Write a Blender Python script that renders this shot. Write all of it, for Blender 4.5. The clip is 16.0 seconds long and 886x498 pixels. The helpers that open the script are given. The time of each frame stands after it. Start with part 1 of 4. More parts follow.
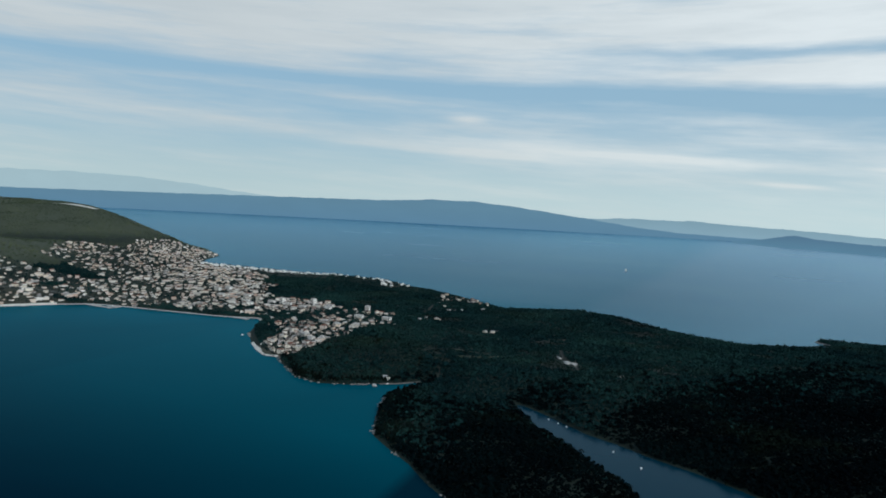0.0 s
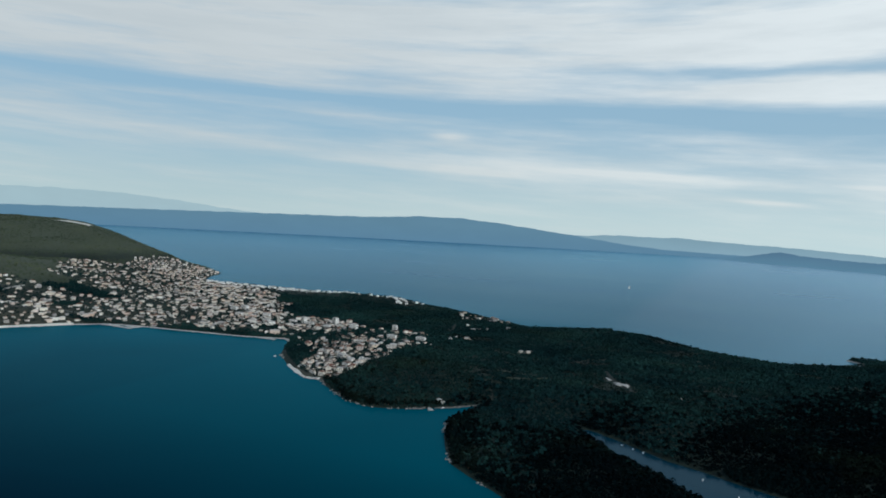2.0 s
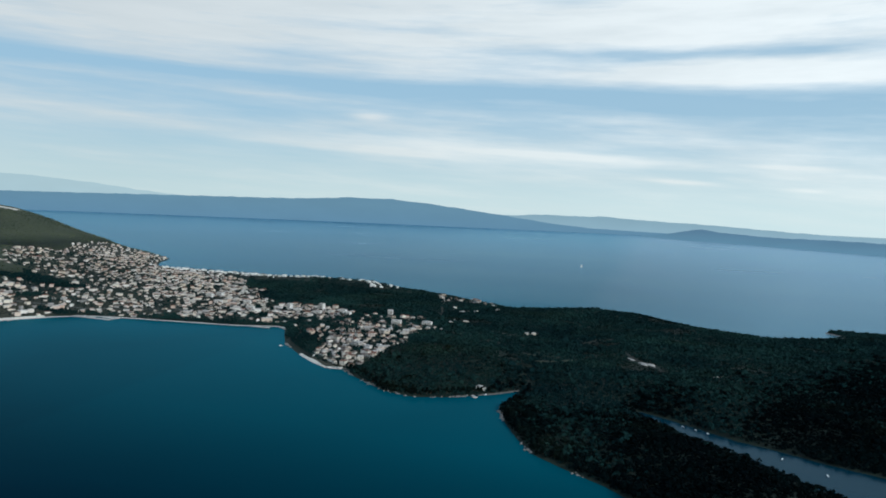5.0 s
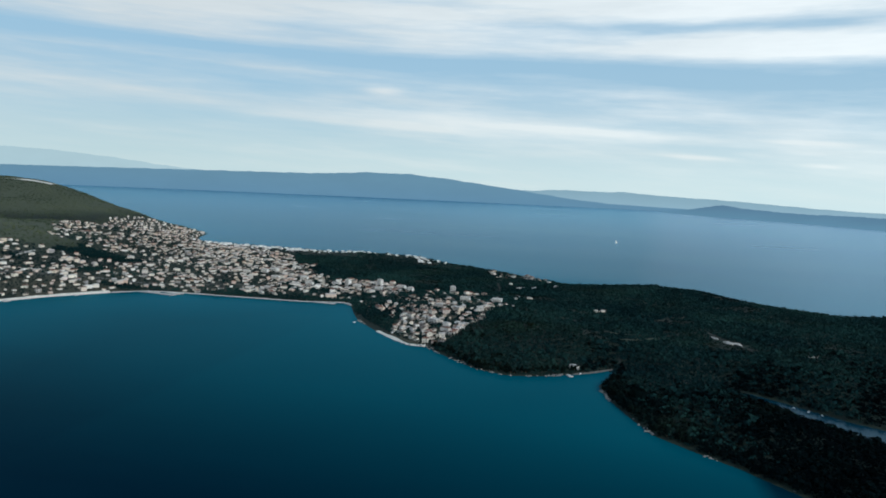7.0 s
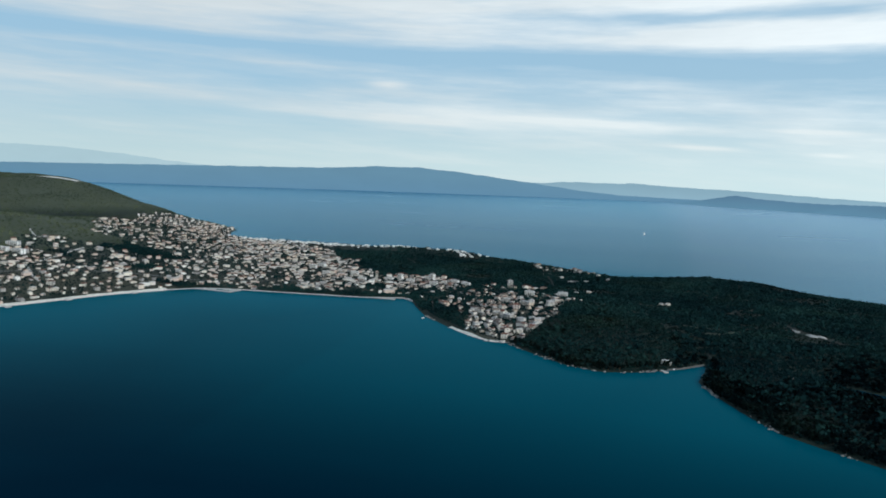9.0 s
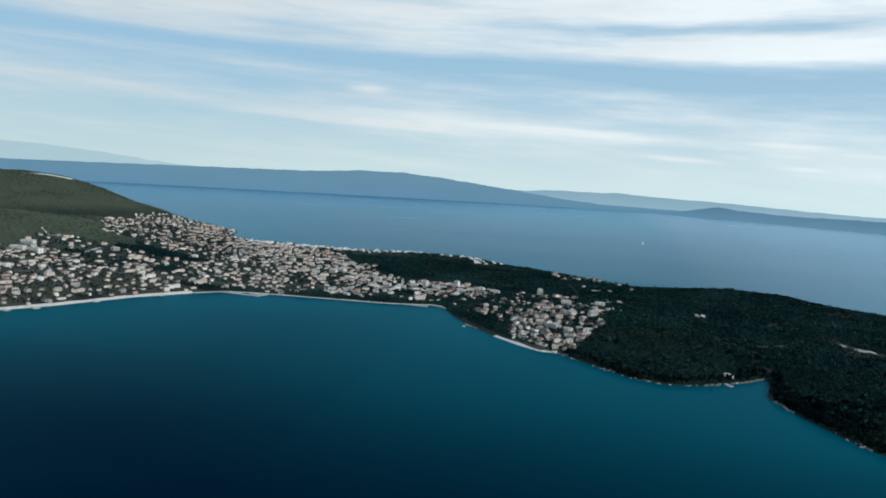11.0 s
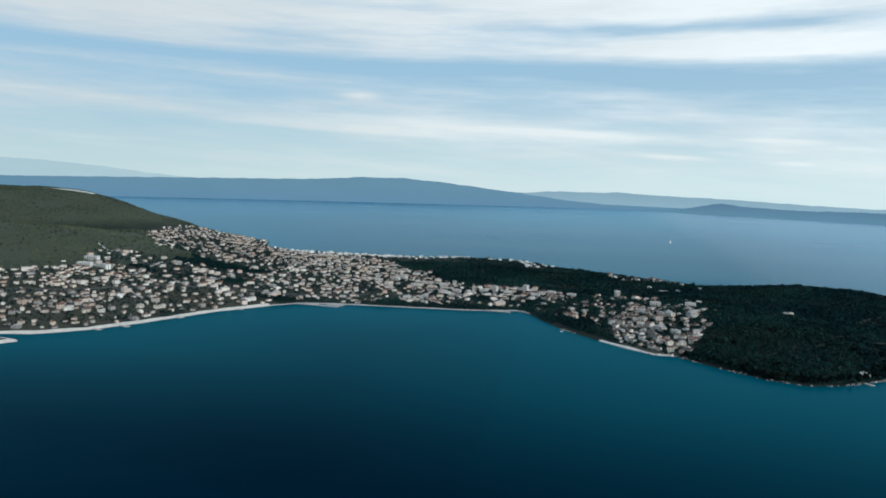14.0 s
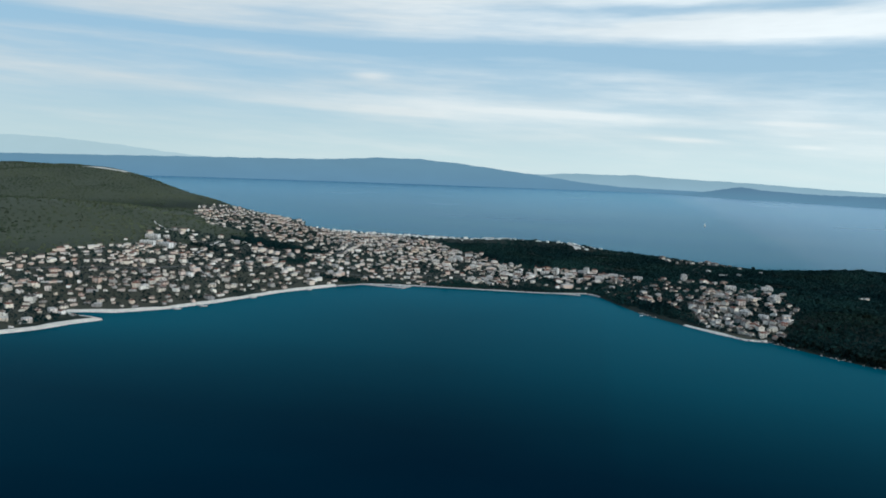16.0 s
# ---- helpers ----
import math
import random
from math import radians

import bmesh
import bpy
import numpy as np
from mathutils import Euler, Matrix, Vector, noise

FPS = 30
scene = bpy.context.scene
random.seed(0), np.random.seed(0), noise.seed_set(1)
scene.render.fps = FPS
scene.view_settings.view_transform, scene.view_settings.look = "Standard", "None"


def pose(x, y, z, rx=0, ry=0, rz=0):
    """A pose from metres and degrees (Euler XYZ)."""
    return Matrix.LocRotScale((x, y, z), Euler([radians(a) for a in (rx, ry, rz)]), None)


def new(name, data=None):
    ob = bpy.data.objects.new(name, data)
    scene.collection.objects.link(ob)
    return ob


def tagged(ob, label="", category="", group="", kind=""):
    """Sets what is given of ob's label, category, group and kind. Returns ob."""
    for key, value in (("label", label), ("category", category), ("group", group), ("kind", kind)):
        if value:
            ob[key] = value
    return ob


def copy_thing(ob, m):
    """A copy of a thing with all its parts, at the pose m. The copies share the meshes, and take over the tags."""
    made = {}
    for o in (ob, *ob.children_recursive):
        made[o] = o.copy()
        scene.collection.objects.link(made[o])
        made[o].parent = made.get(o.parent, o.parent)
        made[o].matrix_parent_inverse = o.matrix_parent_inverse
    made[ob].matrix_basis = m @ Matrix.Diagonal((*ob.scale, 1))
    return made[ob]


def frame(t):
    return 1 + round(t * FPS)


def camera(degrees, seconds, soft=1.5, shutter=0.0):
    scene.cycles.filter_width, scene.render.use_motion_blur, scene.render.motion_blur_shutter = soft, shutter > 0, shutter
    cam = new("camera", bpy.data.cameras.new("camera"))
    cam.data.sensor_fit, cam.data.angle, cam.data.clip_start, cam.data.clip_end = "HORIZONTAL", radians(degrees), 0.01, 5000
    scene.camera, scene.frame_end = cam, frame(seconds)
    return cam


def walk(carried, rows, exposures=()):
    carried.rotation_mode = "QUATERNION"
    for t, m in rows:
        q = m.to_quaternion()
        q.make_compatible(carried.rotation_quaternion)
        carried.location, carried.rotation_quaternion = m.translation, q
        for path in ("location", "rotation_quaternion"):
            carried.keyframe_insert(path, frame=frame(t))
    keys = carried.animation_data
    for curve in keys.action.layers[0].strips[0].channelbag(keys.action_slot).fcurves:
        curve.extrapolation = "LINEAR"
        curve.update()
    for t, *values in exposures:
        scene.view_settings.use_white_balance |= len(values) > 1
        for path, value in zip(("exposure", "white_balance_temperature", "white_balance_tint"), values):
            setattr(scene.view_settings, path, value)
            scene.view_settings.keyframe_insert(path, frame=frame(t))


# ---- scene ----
# A coastal village on an isthmus, seen from a low aircraft that glides past it.
# The place is kept at about a quarter of life size, so that the far islands stay inside the camera's range.
cam = camera(62.32, 16.0, soft=1.8)
ROWS = [
    (0.0, 0.00, 0.00, 74.51, 18.48, -2.84, -3.13),
    (0.5, -8.14, -0.00, 74.18, 18.47, -1.73, -3.11),
    (1.0, -16.28, -0.01, 73.84, 17.47, -1.07, -2.87),
    (1.5, -24.43, -0.01, 73.50, 17.78, -1.59, -2.87),
    (2.0, -32.57, -0.02, 73.16, 17.10, -1.46, -3.16),
    (2.5, -40.70, -0.02, 72.81, 16.34, -2.15, -3.16),
    (3.0, -48.84, -0.02, 72.47, 15.31, -2.26, -4.03),
    (5.5, -89.51, -0.03, 70.70, 10.73, -3.05, -2.26),
    (6.0, -97.64, -0.04, 70.34, 11.98, -3.87, -2.46),
    (6.5, -105.77, -0.04, 69.98, 12.03, -4.39, -2.48),
    (7.0, -113.90, -0.04, 69.61, 12.06, -4.65, -2.69),
    (7.5, -122.02, -0.04, 69.24, 12.41, -4.07, -2.62),
    (8.0, -130.15, -0.04, 68.87, 12.58, -3.42, -1.89),
    (8.5, -138.27, -0.04, 68.50, 10.96, -4.49, -2.36),
    (9.0, -146.40, -0.04, 68.12, 12.47, -5.19, -2.11),
    (11.5, -187.00, -0.03, 66.21, 10.66, -4.60, -3.45),
    (12.0, -195.11, -0.03, 65.82, 11.34, -4.81, -3.14),
    (12.5, -203.23, -0.03, 65.43, 11.38, -5.34, -2.61),
    (13.0, -211.34, -0.02, 65.03, 10.81, -4.47, -1.49),
    (13.5, -219.45, -0.02, 64.64, 9.65, -5.47, -1.75),
    (14.0, -227.57, -0.02, 64.24, 10.32, -4.30, -1.66),
    (14.5, -235.68, -0.01, 63.84, 9.57, -3.20, -1.20),
    (15.0, -243.78, -0.01, 63.43, 10.19, -3.04, -1.15),
    (15.5, -251.89, -0.00, 63.03, 10.72, -5.13, -2.00),
    (16.0, -260.00, 0.00, 62.62, 11.18, -5.78, -2.11),
]
walk(cam, [(t, pose(x, y, z, 90 + pitch, roll, yaw)) for t, x, y, z, yaw, pitch, roll in ROWS],
     exposures=((0.0, -0.22, 6050, 5), (3.0, -0.22, 6050, 5), (5.5, 0.0, 6050, 5), (16.0, 0.0, 6050, 5)))

# ---------------------------------------------------------------- light
SUN_AZ, SUN_EL = radians(128), radians(30)      # clockwise from +y
SUN_FROM = Vector((math.sin(SUN_AZ) * math.cos(SUN_EL), math.cos(SUN_AZ) * math.cos(SUN_EL), math.sin(SUN_EL)))
sun = new("sun", bpy.data.lights.new("sun", "SUN"))
sun.data.energy, sun.data.angle, sun.data.color = 2.2, radians(0.6), (1.0, 0.94, 0.86)
sun.matrix_world = SUN_FROM.to_track_quat("Z", "Y").to_matrix().to_4x4() @ Matrix.Identity(4)


class Nodes:
    """Small helper to write node trees in few lines."""

    def __init__(self, tree):
        self.t = tree
        tree.nodes.clear()

    def add(self, kind, **values):
        n = self.t.nodes.new(kind)
        for key, v in values.items():
            if key == "operation":
                n.operation = v
            elif key == "data_type":
                n.data_type = v
            elif key == "blend":
                n.data_type, n.blend_type = "RGBA", v
            elif key == "attribute":
                n.attribute_name = v
        return n

    def put(self, socket, v):
        if isinstance(v, bpy.types.NodeSocket):
            self.t.links.new(v, socket)
        else:
            if isinstance(v, tuple) and len(v) == 3 and socket.type == "RGBA":
                v = (*v, 1)
            socket.default_value = v

    def math(self, op, a, b=0.0, c=0.0, clamp=False):
        n = self.add("ShaderNodeMath", operation=op)
        n.use_clamp = clamp
        for s, v in zip(n.inputs, (a, b, c)):
            self.put(s, v)
        return n.outputs[0]

    def mix(self, f, a, b, blend="MIX"):
        n = self.add("ShaderNodeMix", blend=blend)
        self.put(n.inputs["Factor"], f)
        self.put(n.inputs[6], a)
        self.put(n.inputs[7], b)
        return n.outputs[2]

    def noise(self, vec, scale, detail=4.0, rough=0.55, lac=2.0):
        n = self.add("ShaderNodeTexNoise")
        if vec is not None:
            self.put(n.inputs["Vector"], vec)
        for k, v in (("Scale", scale), ("Detail", detail), ("Roughness", rough), ("Lacunarity", lac)):
            self.put(n.inputs[k], v)
        return n.outputs["Fac"]

    def ramp(self, f, stops):
        n = self.add("ShaderNodeValToRGB")
        self.put(n.inputs[0], f)
        el = n.color_ramp.elements
        while len(el) < len(stops):
            el.new(0.5)
        for e, (p, c) in zip(el, stops):
            e.position = p
            e.color = (c, c, c, 1) if isinstance(c, (int, float)) else (*c, 1)
        return n.outputs[0]

    def scaled(self, vec, sx, sy, sz):
        n = self.add("ShaderNodeVectorMath", operation="MULTIPLY")
        self.put(n.inputs[0], vec)
        n.inputs[1].default_value = (sx, sy, sz)
        return n.outputs[0]


# sky: clear air with long streaks of high cloud, denser towards the zenith
world = bpy.data.worlds.new("sky")
scene.world = world
world.use_nodes = True
N = Nodes(world.node_tree)
tc = N.add("ShaderNodeTexCoord").outputs["Generated"]
sep = N.add("ShaderNodeSeparateXYZ")
N.put(sep.inputs[0], tc)
sky = N.add("ShaderNodeTexSky")
sky.sky_type, sky.sun_disc = "NISHITA", False
sky.sun_elevation, sky.sun_rotation = SUN_EL, SUN_AZ
sky.altitude, sky.air_density, sky.dust_density, sky.ozone_density = 100, 1.0, 1.6, 1.4
az = N.math("ARCTAN2", sep.outputs[0], sep.outputs[1])
el = N.math("ARCSINE", sep.outputs[2])
# streaks run a little downwards to the right
tilt = N.math("ADD", el, N.math("MULTIPLY", az, N.math("MULTIPLY_ADD", el, -0.33, 0.062)))


def field(across, up, seed, detail, rough=0.55):
    c = N.add("ShaderNodeCombineXYZ")
    N.put(c.inputs[0], N.math("MULTIPLY", az, across))
    N.put(c.inputs[1], N.math("MULTIPLY", tilt, up))
    N.put(c.inputs[2], seed)
    return N.noise(c.outputs[0], 1.0, detail, rough)


def bump(x, mid, half):
    """1 at mid, falling smoothly to 0 about half away."""
    d = N.math("DIVIDE", N.math("SUBTRACT", x, mid), half)
    return N.math("EXPONENT", N.math("MULTIPLY", N.math("MULTIPLY", d, d), -1.0))


deg = radians(1)
STRENGTH = 0.075


def air(r, g, b):
    return (r / STRENGTH, g / STRENGTH, b / STRENGTH)


wide, streak, fine = field(1.7, 9.0, 2.3, 5.0), field(3.0, 26.0, 7.1, 6.0), field(9.0, 80.0, 4.4, 5.0, 0.6)
bent = N.math("MULTIPLY_ADD", N.math("SUBTRACT", wide, 0.5), 1.7 * deg, tilt)
cover = N.ramp(N.math("MULTIPLY", bent, 1 / (20 * deg)), ((0.0, 0.22), (0.14, 0.34), (0.23, 0.60), (0.30, 0.40), (0.40, 0.26), (0.475, 0.10), (0.53, 0.66), (0.68, 0.92), (0.82, 0.86), (0.92, 0.55), (1.0, 0.7)))
cover = N.math("ADD", cover, N.math("MULTIPLY_ADD", streak, 1.35, -0.675))
cover = N.math("ADD", cover, N.math("MULTIPLY_ADD", fine, 0.7, -0.35))
for a, e, wa, we, amount in ((-16.9, 6.96, 1.5, 0.34, 0.6),
                             (6.8, 3.5, 2.3, 0.17, 0.7),
                             (14.2, 4.92, 3.2, 0.18, 0.45),
                             (15.2, 3.5, 1.4, 0.13, 0.45),
                             (-17, 4.11, 8, 0.3, 0.3),
                             (-1.5, 4.9, 6, 0.32, 0.35),
                             (14, 10.71, 11, 0.7, 0.6),
                             (6, 12.44, 11, 0.45, -0.6),
                             (15, 12.17, 6, 0.3, -0.3),
                             (-22, 9.34, 24, 0.55, -0.3),
                             (13, 8.76, 12, 0.8, -0.3)):
    spot = N.math("MULTIPLY", bump(az, a * deg, wa * deg), bump(tilt, e * deg, we * deg))
    cover = N.math("MULTIPLY_ADD", spot, amount, cover)
cover = N.ramp(cover, ((0.0, 0.08), (0.3, 0.26), (0.65, 0.66), (0.9, 0.94)))
# overhead the cloud thins out to deep blue
high = N.ramp(N.math("MULTIPLY", el, 1 / (60 * deg)), ((0.28, 0.0), (0.55, 1.0)))
cover = N.math("MULTIPLY", cover, N.math("MULTIPLY_ADD", high, -0.75, 1.0))
haze = bump(el, 0.0, 5.0 * deg)
lit = N.math("MULTIPLY_ADD", az, 0.9, 0.55, clamp=True)
clear = N.mix(0.22, air(0.345, 0.56, 0.735), sky.outputs[0])
clear = N.mix(high, clear, air(0.08, 0.19, 0.38))
blue = N.mix(N.math("MULTIPLY", haze, 0.85), clear, N.mix(lit, air(0.59, 0.71, 0.70), air(0.76, 0.88, 0.86)))
white = N.mix(lit, air(0.71, 0.725, 0.725), air(1.04, 1.05, 1.04))
white = N.mix(N.ramp(field(4.0, 30.0, 12.0, 6.0, 0.6), ((0.35, 0.30), (0.6, 0.0))), white, air(0.53, 0.58, 0.61))
white = N.mix(N.math("MULTIPLY", haze, 0.6), white, air(0.76, 0.80, 0.75))
full = N.mix(cover, blue, white)
# beneath the horizon the air over the sea is the same pale haze
low = N.math("LESS_THAN", el, -0.004)
full = N.mix(low, full, air(0.33, 0.46, 0.52))
bg = N.add("ShaderNodeBackground")
N.put(bg.inputs[0], full)
N.put(bg.inputs[1], STRENGTH)
out = N.add("ShaderNodeOutputWorld")
N.put(out.inputs[0], bg.outputs[0])


# ---------------------------------------------------------------- materials
def material(name):
    m = bpy.data.materials.new(name)
    m.use_nodes = True
    n = Nodes(m.node_tree)
    b = n.add("ShaderNodeBsdfPrincipled")
    o = n.add("ShaderNodeOutputMaterial")
    n.put(o.inputs[0], b.outputs[0])
    return m, n, b


def shade(n, b, colour, rough=0.9, bump_of=None, strength=0.5, distance=0.1, spec=0.3):
    n.put(b.inputs["Base Color"], colour)
    n.put(b.inputs["Roughness"], rough)
    n.put(b.inputs["Specular IOR Level"], spec)
    if bump_of is not None:
        bp = n.add("ShaderNodeBump")
        n.put(bp.inputs["Height"], bump_of)
        bp.inputs["Strength"].default_value, bp.inputs["Distance"].default_value = strength, distance
        n.put(b.inputs["Normal"], bp.outputs[0])


def rand_by(n, joined):
    """A random number for each object, or for each loose piece of a joined mesh."""
    if joined:
        return n.add("ShaderNodeNewGeometry").outputs["Random Per Island"]
    return n.add("ShaderNodeObjectInfo").outputs["Random"]


def place(n):
    return n.add("ShaderNodeNewGeometry").outputs["Position"]


def sea_material():
    m = bpy.data.materials.new("sea_water")
    m.use_nodes = True
    n = Nodes(m.node_tree)
    p = place(n)
    shallow = n.add("ShaderNodeAttribute", attribute="shallow").outputs["Fac"]
    big = n.noise(n.scaled(p, 0.006, 0.012, 0), 1.0, 4.0)
    deep = n.mix(n.ramp(big, ((0.35, 0.0), (0.65, 1.0))), (0.0, 0.0034, 0.0135), (0.0, 0.0105, 0.0240))
    col = n.mix(n.math("MULTIPLY", shallow, 0.95), deep, (0.0015, 0.078, 0.108))
    waves = n.math("ADD", n.noise(n.scaled(p, 1.1, 1.6, 1), 1.0, 3.0), n.math("MULTIPLY", n.noise(n.scaled(p, 0.10, 0.16, 1), 1.0, 4.0), 1.2))
    lanes = n.noise(n.scaled(p, 0.0012, 0.006, 1), 1.0, 5.0)
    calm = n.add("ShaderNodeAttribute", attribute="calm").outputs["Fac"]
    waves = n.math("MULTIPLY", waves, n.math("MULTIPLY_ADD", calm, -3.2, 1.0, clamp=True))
    bp = n.add("ShaderNodeBump")
    n.put(bp.inputs["Height"], waves)
    bp.inputs["Strength"].default_value, bp.inputs["Distance"].default_value = 0.06, 0.2
    body, gloss = n.add("ShaderNodeBsdfDiffuse"), n.add("ShaderNodeBsdfAnisotropic")
    n.put(body.inputs["Color"], col)
    # reflection colour painted blue for chop and window tint, greyer offshore for haze
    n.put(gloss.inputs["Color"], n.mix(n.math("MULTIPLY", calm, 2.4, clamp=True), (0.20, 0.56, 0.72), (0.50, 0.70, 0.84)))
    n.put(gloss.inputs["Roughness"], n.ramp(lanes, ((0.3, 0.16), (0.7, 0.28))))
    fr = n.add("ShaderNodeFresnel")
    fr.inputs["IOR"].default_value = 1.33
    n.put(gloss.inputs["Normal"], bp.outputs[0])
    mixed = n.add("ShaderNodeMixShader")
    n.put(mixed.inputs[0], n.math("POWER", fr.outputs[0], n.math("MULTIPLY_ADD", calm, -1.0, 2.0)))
    n.put(mixed.inputs[1], body.outputs[0])
    n.put(mixed.inputs[2], gloss.outputs[0])
    o = n.add("ShaderNodeOutputMaterial")
    n.put(o.inputs[0], mixed.outputs[0])
    return m


def ground_material():
    m, n, b = material("stony_scrub_ground")
    p = place(n)
    a = n.noise(p, 0.035, 6.0, 0.6)
    c = n.noise(p, 0.6, 5.0, 0.65)
    col = n.mix(n.ramp(a, ((0.35, 0.0), (0.65, 1.0))), (0.006, 0.014, 0.010), (0.012, 0.023, 0.015))
    col = n.mix(n.ramp(c, ((0.55, 0.0), (0.78, 0.5))), col, (0.018, 0.029, 0.021))
    z = n.add("ShaderNodeSeparateXYZ")
    n.put(z.inputs[0], p)
    # thin grey-green turf over limestone on the bare hill, lightened for veiling glare
    col = n.mix(n.ramp(n.math("MULTIPLY", z.outputs[2], 1 / 40), ((0.3, 0.0), (0.5, 1.0))), col, n.mix(n.ramp(c, ((0.35, 0.0), (0.7, 1.0))), (0.046, 0.060, 0.037), (0.072, 0.082, 0.050)))
    col = n.mix(n.math("MULTIPLY", n.add("ShaderNodeAttribute", attribute="built").outputs["Fac"], 0.7), col, (0.058, 0.058, 0.040))
    shade(n, b, col, 0.95, c, 0.7, 0.5)
    return m


def foliage_material(name, dark, light, joined, olive=(0.012, 0.020, 0.010)):
    m, n, b = material(name)
    p = place(n)
    r = n.math("MULTIPLY_ADD", rand_by(n, joined), 0.22, 0.26)
    r = n.math("ADD", r, n.math("MULTIPLY_ADD", n.noise(p, 0.028, 4.0, 0.6), 2.4, -1.2), clamp=True)
    col = n.mix(r, dark, light)
    # stands of lighter growth, then olive openings with dry grass
    col = n.mix(n.ramp(n.noise(p, 0.016, 5.0, 0.62), ((0.46, 0.0), (0.66, 0.9))), col, (light[0] * 1.9, light[1] * 1.75, light[2] * 1.55))
    col = n.mix(n.ramp(n.noise(n.scaled(p, 1.0, 1.0, 0.2), 0.011, 6.0, 0.66), ((0.52, 0.0), (0.68, 0.75))), col, olive)
    col = n.mix(n.ramp(n.noise(p, 0.09, 4.0, 0.6), ((0.52, 0.0), (0.68, 0.5))), col, (light[0] * 1.7, light[1] * 1.6, light[2] * 1.45))
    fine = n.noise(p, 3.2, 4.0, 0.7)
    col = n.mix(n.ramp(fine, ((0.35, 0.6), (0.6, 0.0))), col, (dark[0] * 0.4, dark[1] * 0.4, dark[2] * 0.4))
    shade(n, b, col, 0.95, fine, 0.4, 0.3, 0.03)
    return m


def plain(name, colour, rough=0.85, vary=0.25, scale=2.0, metal=0.0, spec=0.3):
    m, n, b = material(name)
    f = n.noise(place(n), scale, 5.0, 0.65)
    c = n.mix(n.ramp(f, ((0.3, 0.0), (0.7, 1.0))), tuple(v * (1 - vary) for v in colour), tuple(min(1, v * (1 + vary * 0.6)) for v in colour))
    shade(n, b, c, rough, f, 0.3, 0.05, spec)
    b.inputs["Metallic"].default_value = metal
    return m


def wall_material(joined):
    m, n, b = material("render_wall_joined" if joined else "render_wall")
    r = rand_by(n, joined)
    col = n.ramp(r, ((0.0, (0.80, 0.78, 0.72)), (0.20, (0.60, 0.50, 0.39)), (0.42, (0.86, 0.85, 0.81)), (0.60, (0.56, 0.40, 0.32)), (0.72, (0.82, 0.76, 0.65)), (0.92, (0.30, 0.29, 0.28))))
    f = n.noise(place(n), 1.7, 5.0, 0.65)
    col = n.mix(n.ramp(f, ((0.45, 0.0), (0.75, 0.35))), col, (0.30, 0.27, 0.23))
    shade(n, b, col, 0.9, f, 0.2, 0.03)
    return m


def roof_material(joined):
    m, n, b = material("clay_roof_joined" if joined else "clay_roof")
    r = rand_by(n, joined)
    col = n.ramp(r, ((0.0, (0.21, 0.088, 0.058)), (0.35, (0.18, 0.098, 0.070)), (0.6, (0.070, 0.053, 0.047)), (0.8, (0.16, 0.12, 0.095)), (1.0, (0.085, 0.08, 0.075))))
    p = place(n)
    f = n.noise(p, 2.5, 5.0, 0.7)
    col = n.mix(n.ramp(f, ((0.4, 0.0), (0.7, 0.5))), col, (0.12, 0.085, 0.07))
    shade(n, b, col, 0.9, f, 0.5, 0.05)
    return m


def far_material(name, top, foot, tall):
    """Glowing far backdrop with air light painted in, paler or darker towards the water."""
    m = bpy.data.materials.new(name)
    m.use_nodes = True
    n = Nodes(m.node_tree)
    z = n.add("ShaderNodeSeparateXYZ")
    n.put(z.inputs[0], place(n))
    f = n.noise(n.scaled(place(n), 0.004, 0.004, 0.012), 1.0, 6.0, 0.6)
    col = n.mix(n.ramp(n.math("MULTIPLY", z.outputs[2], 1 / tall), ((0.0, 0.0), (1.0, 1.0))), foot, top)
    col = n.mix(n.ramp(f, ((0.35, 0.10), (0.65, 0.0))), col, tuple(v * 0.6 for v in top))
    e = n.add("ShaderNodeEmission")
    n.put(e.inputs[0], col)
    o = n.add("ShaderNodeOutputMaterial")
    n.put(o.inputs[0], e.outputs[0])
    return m


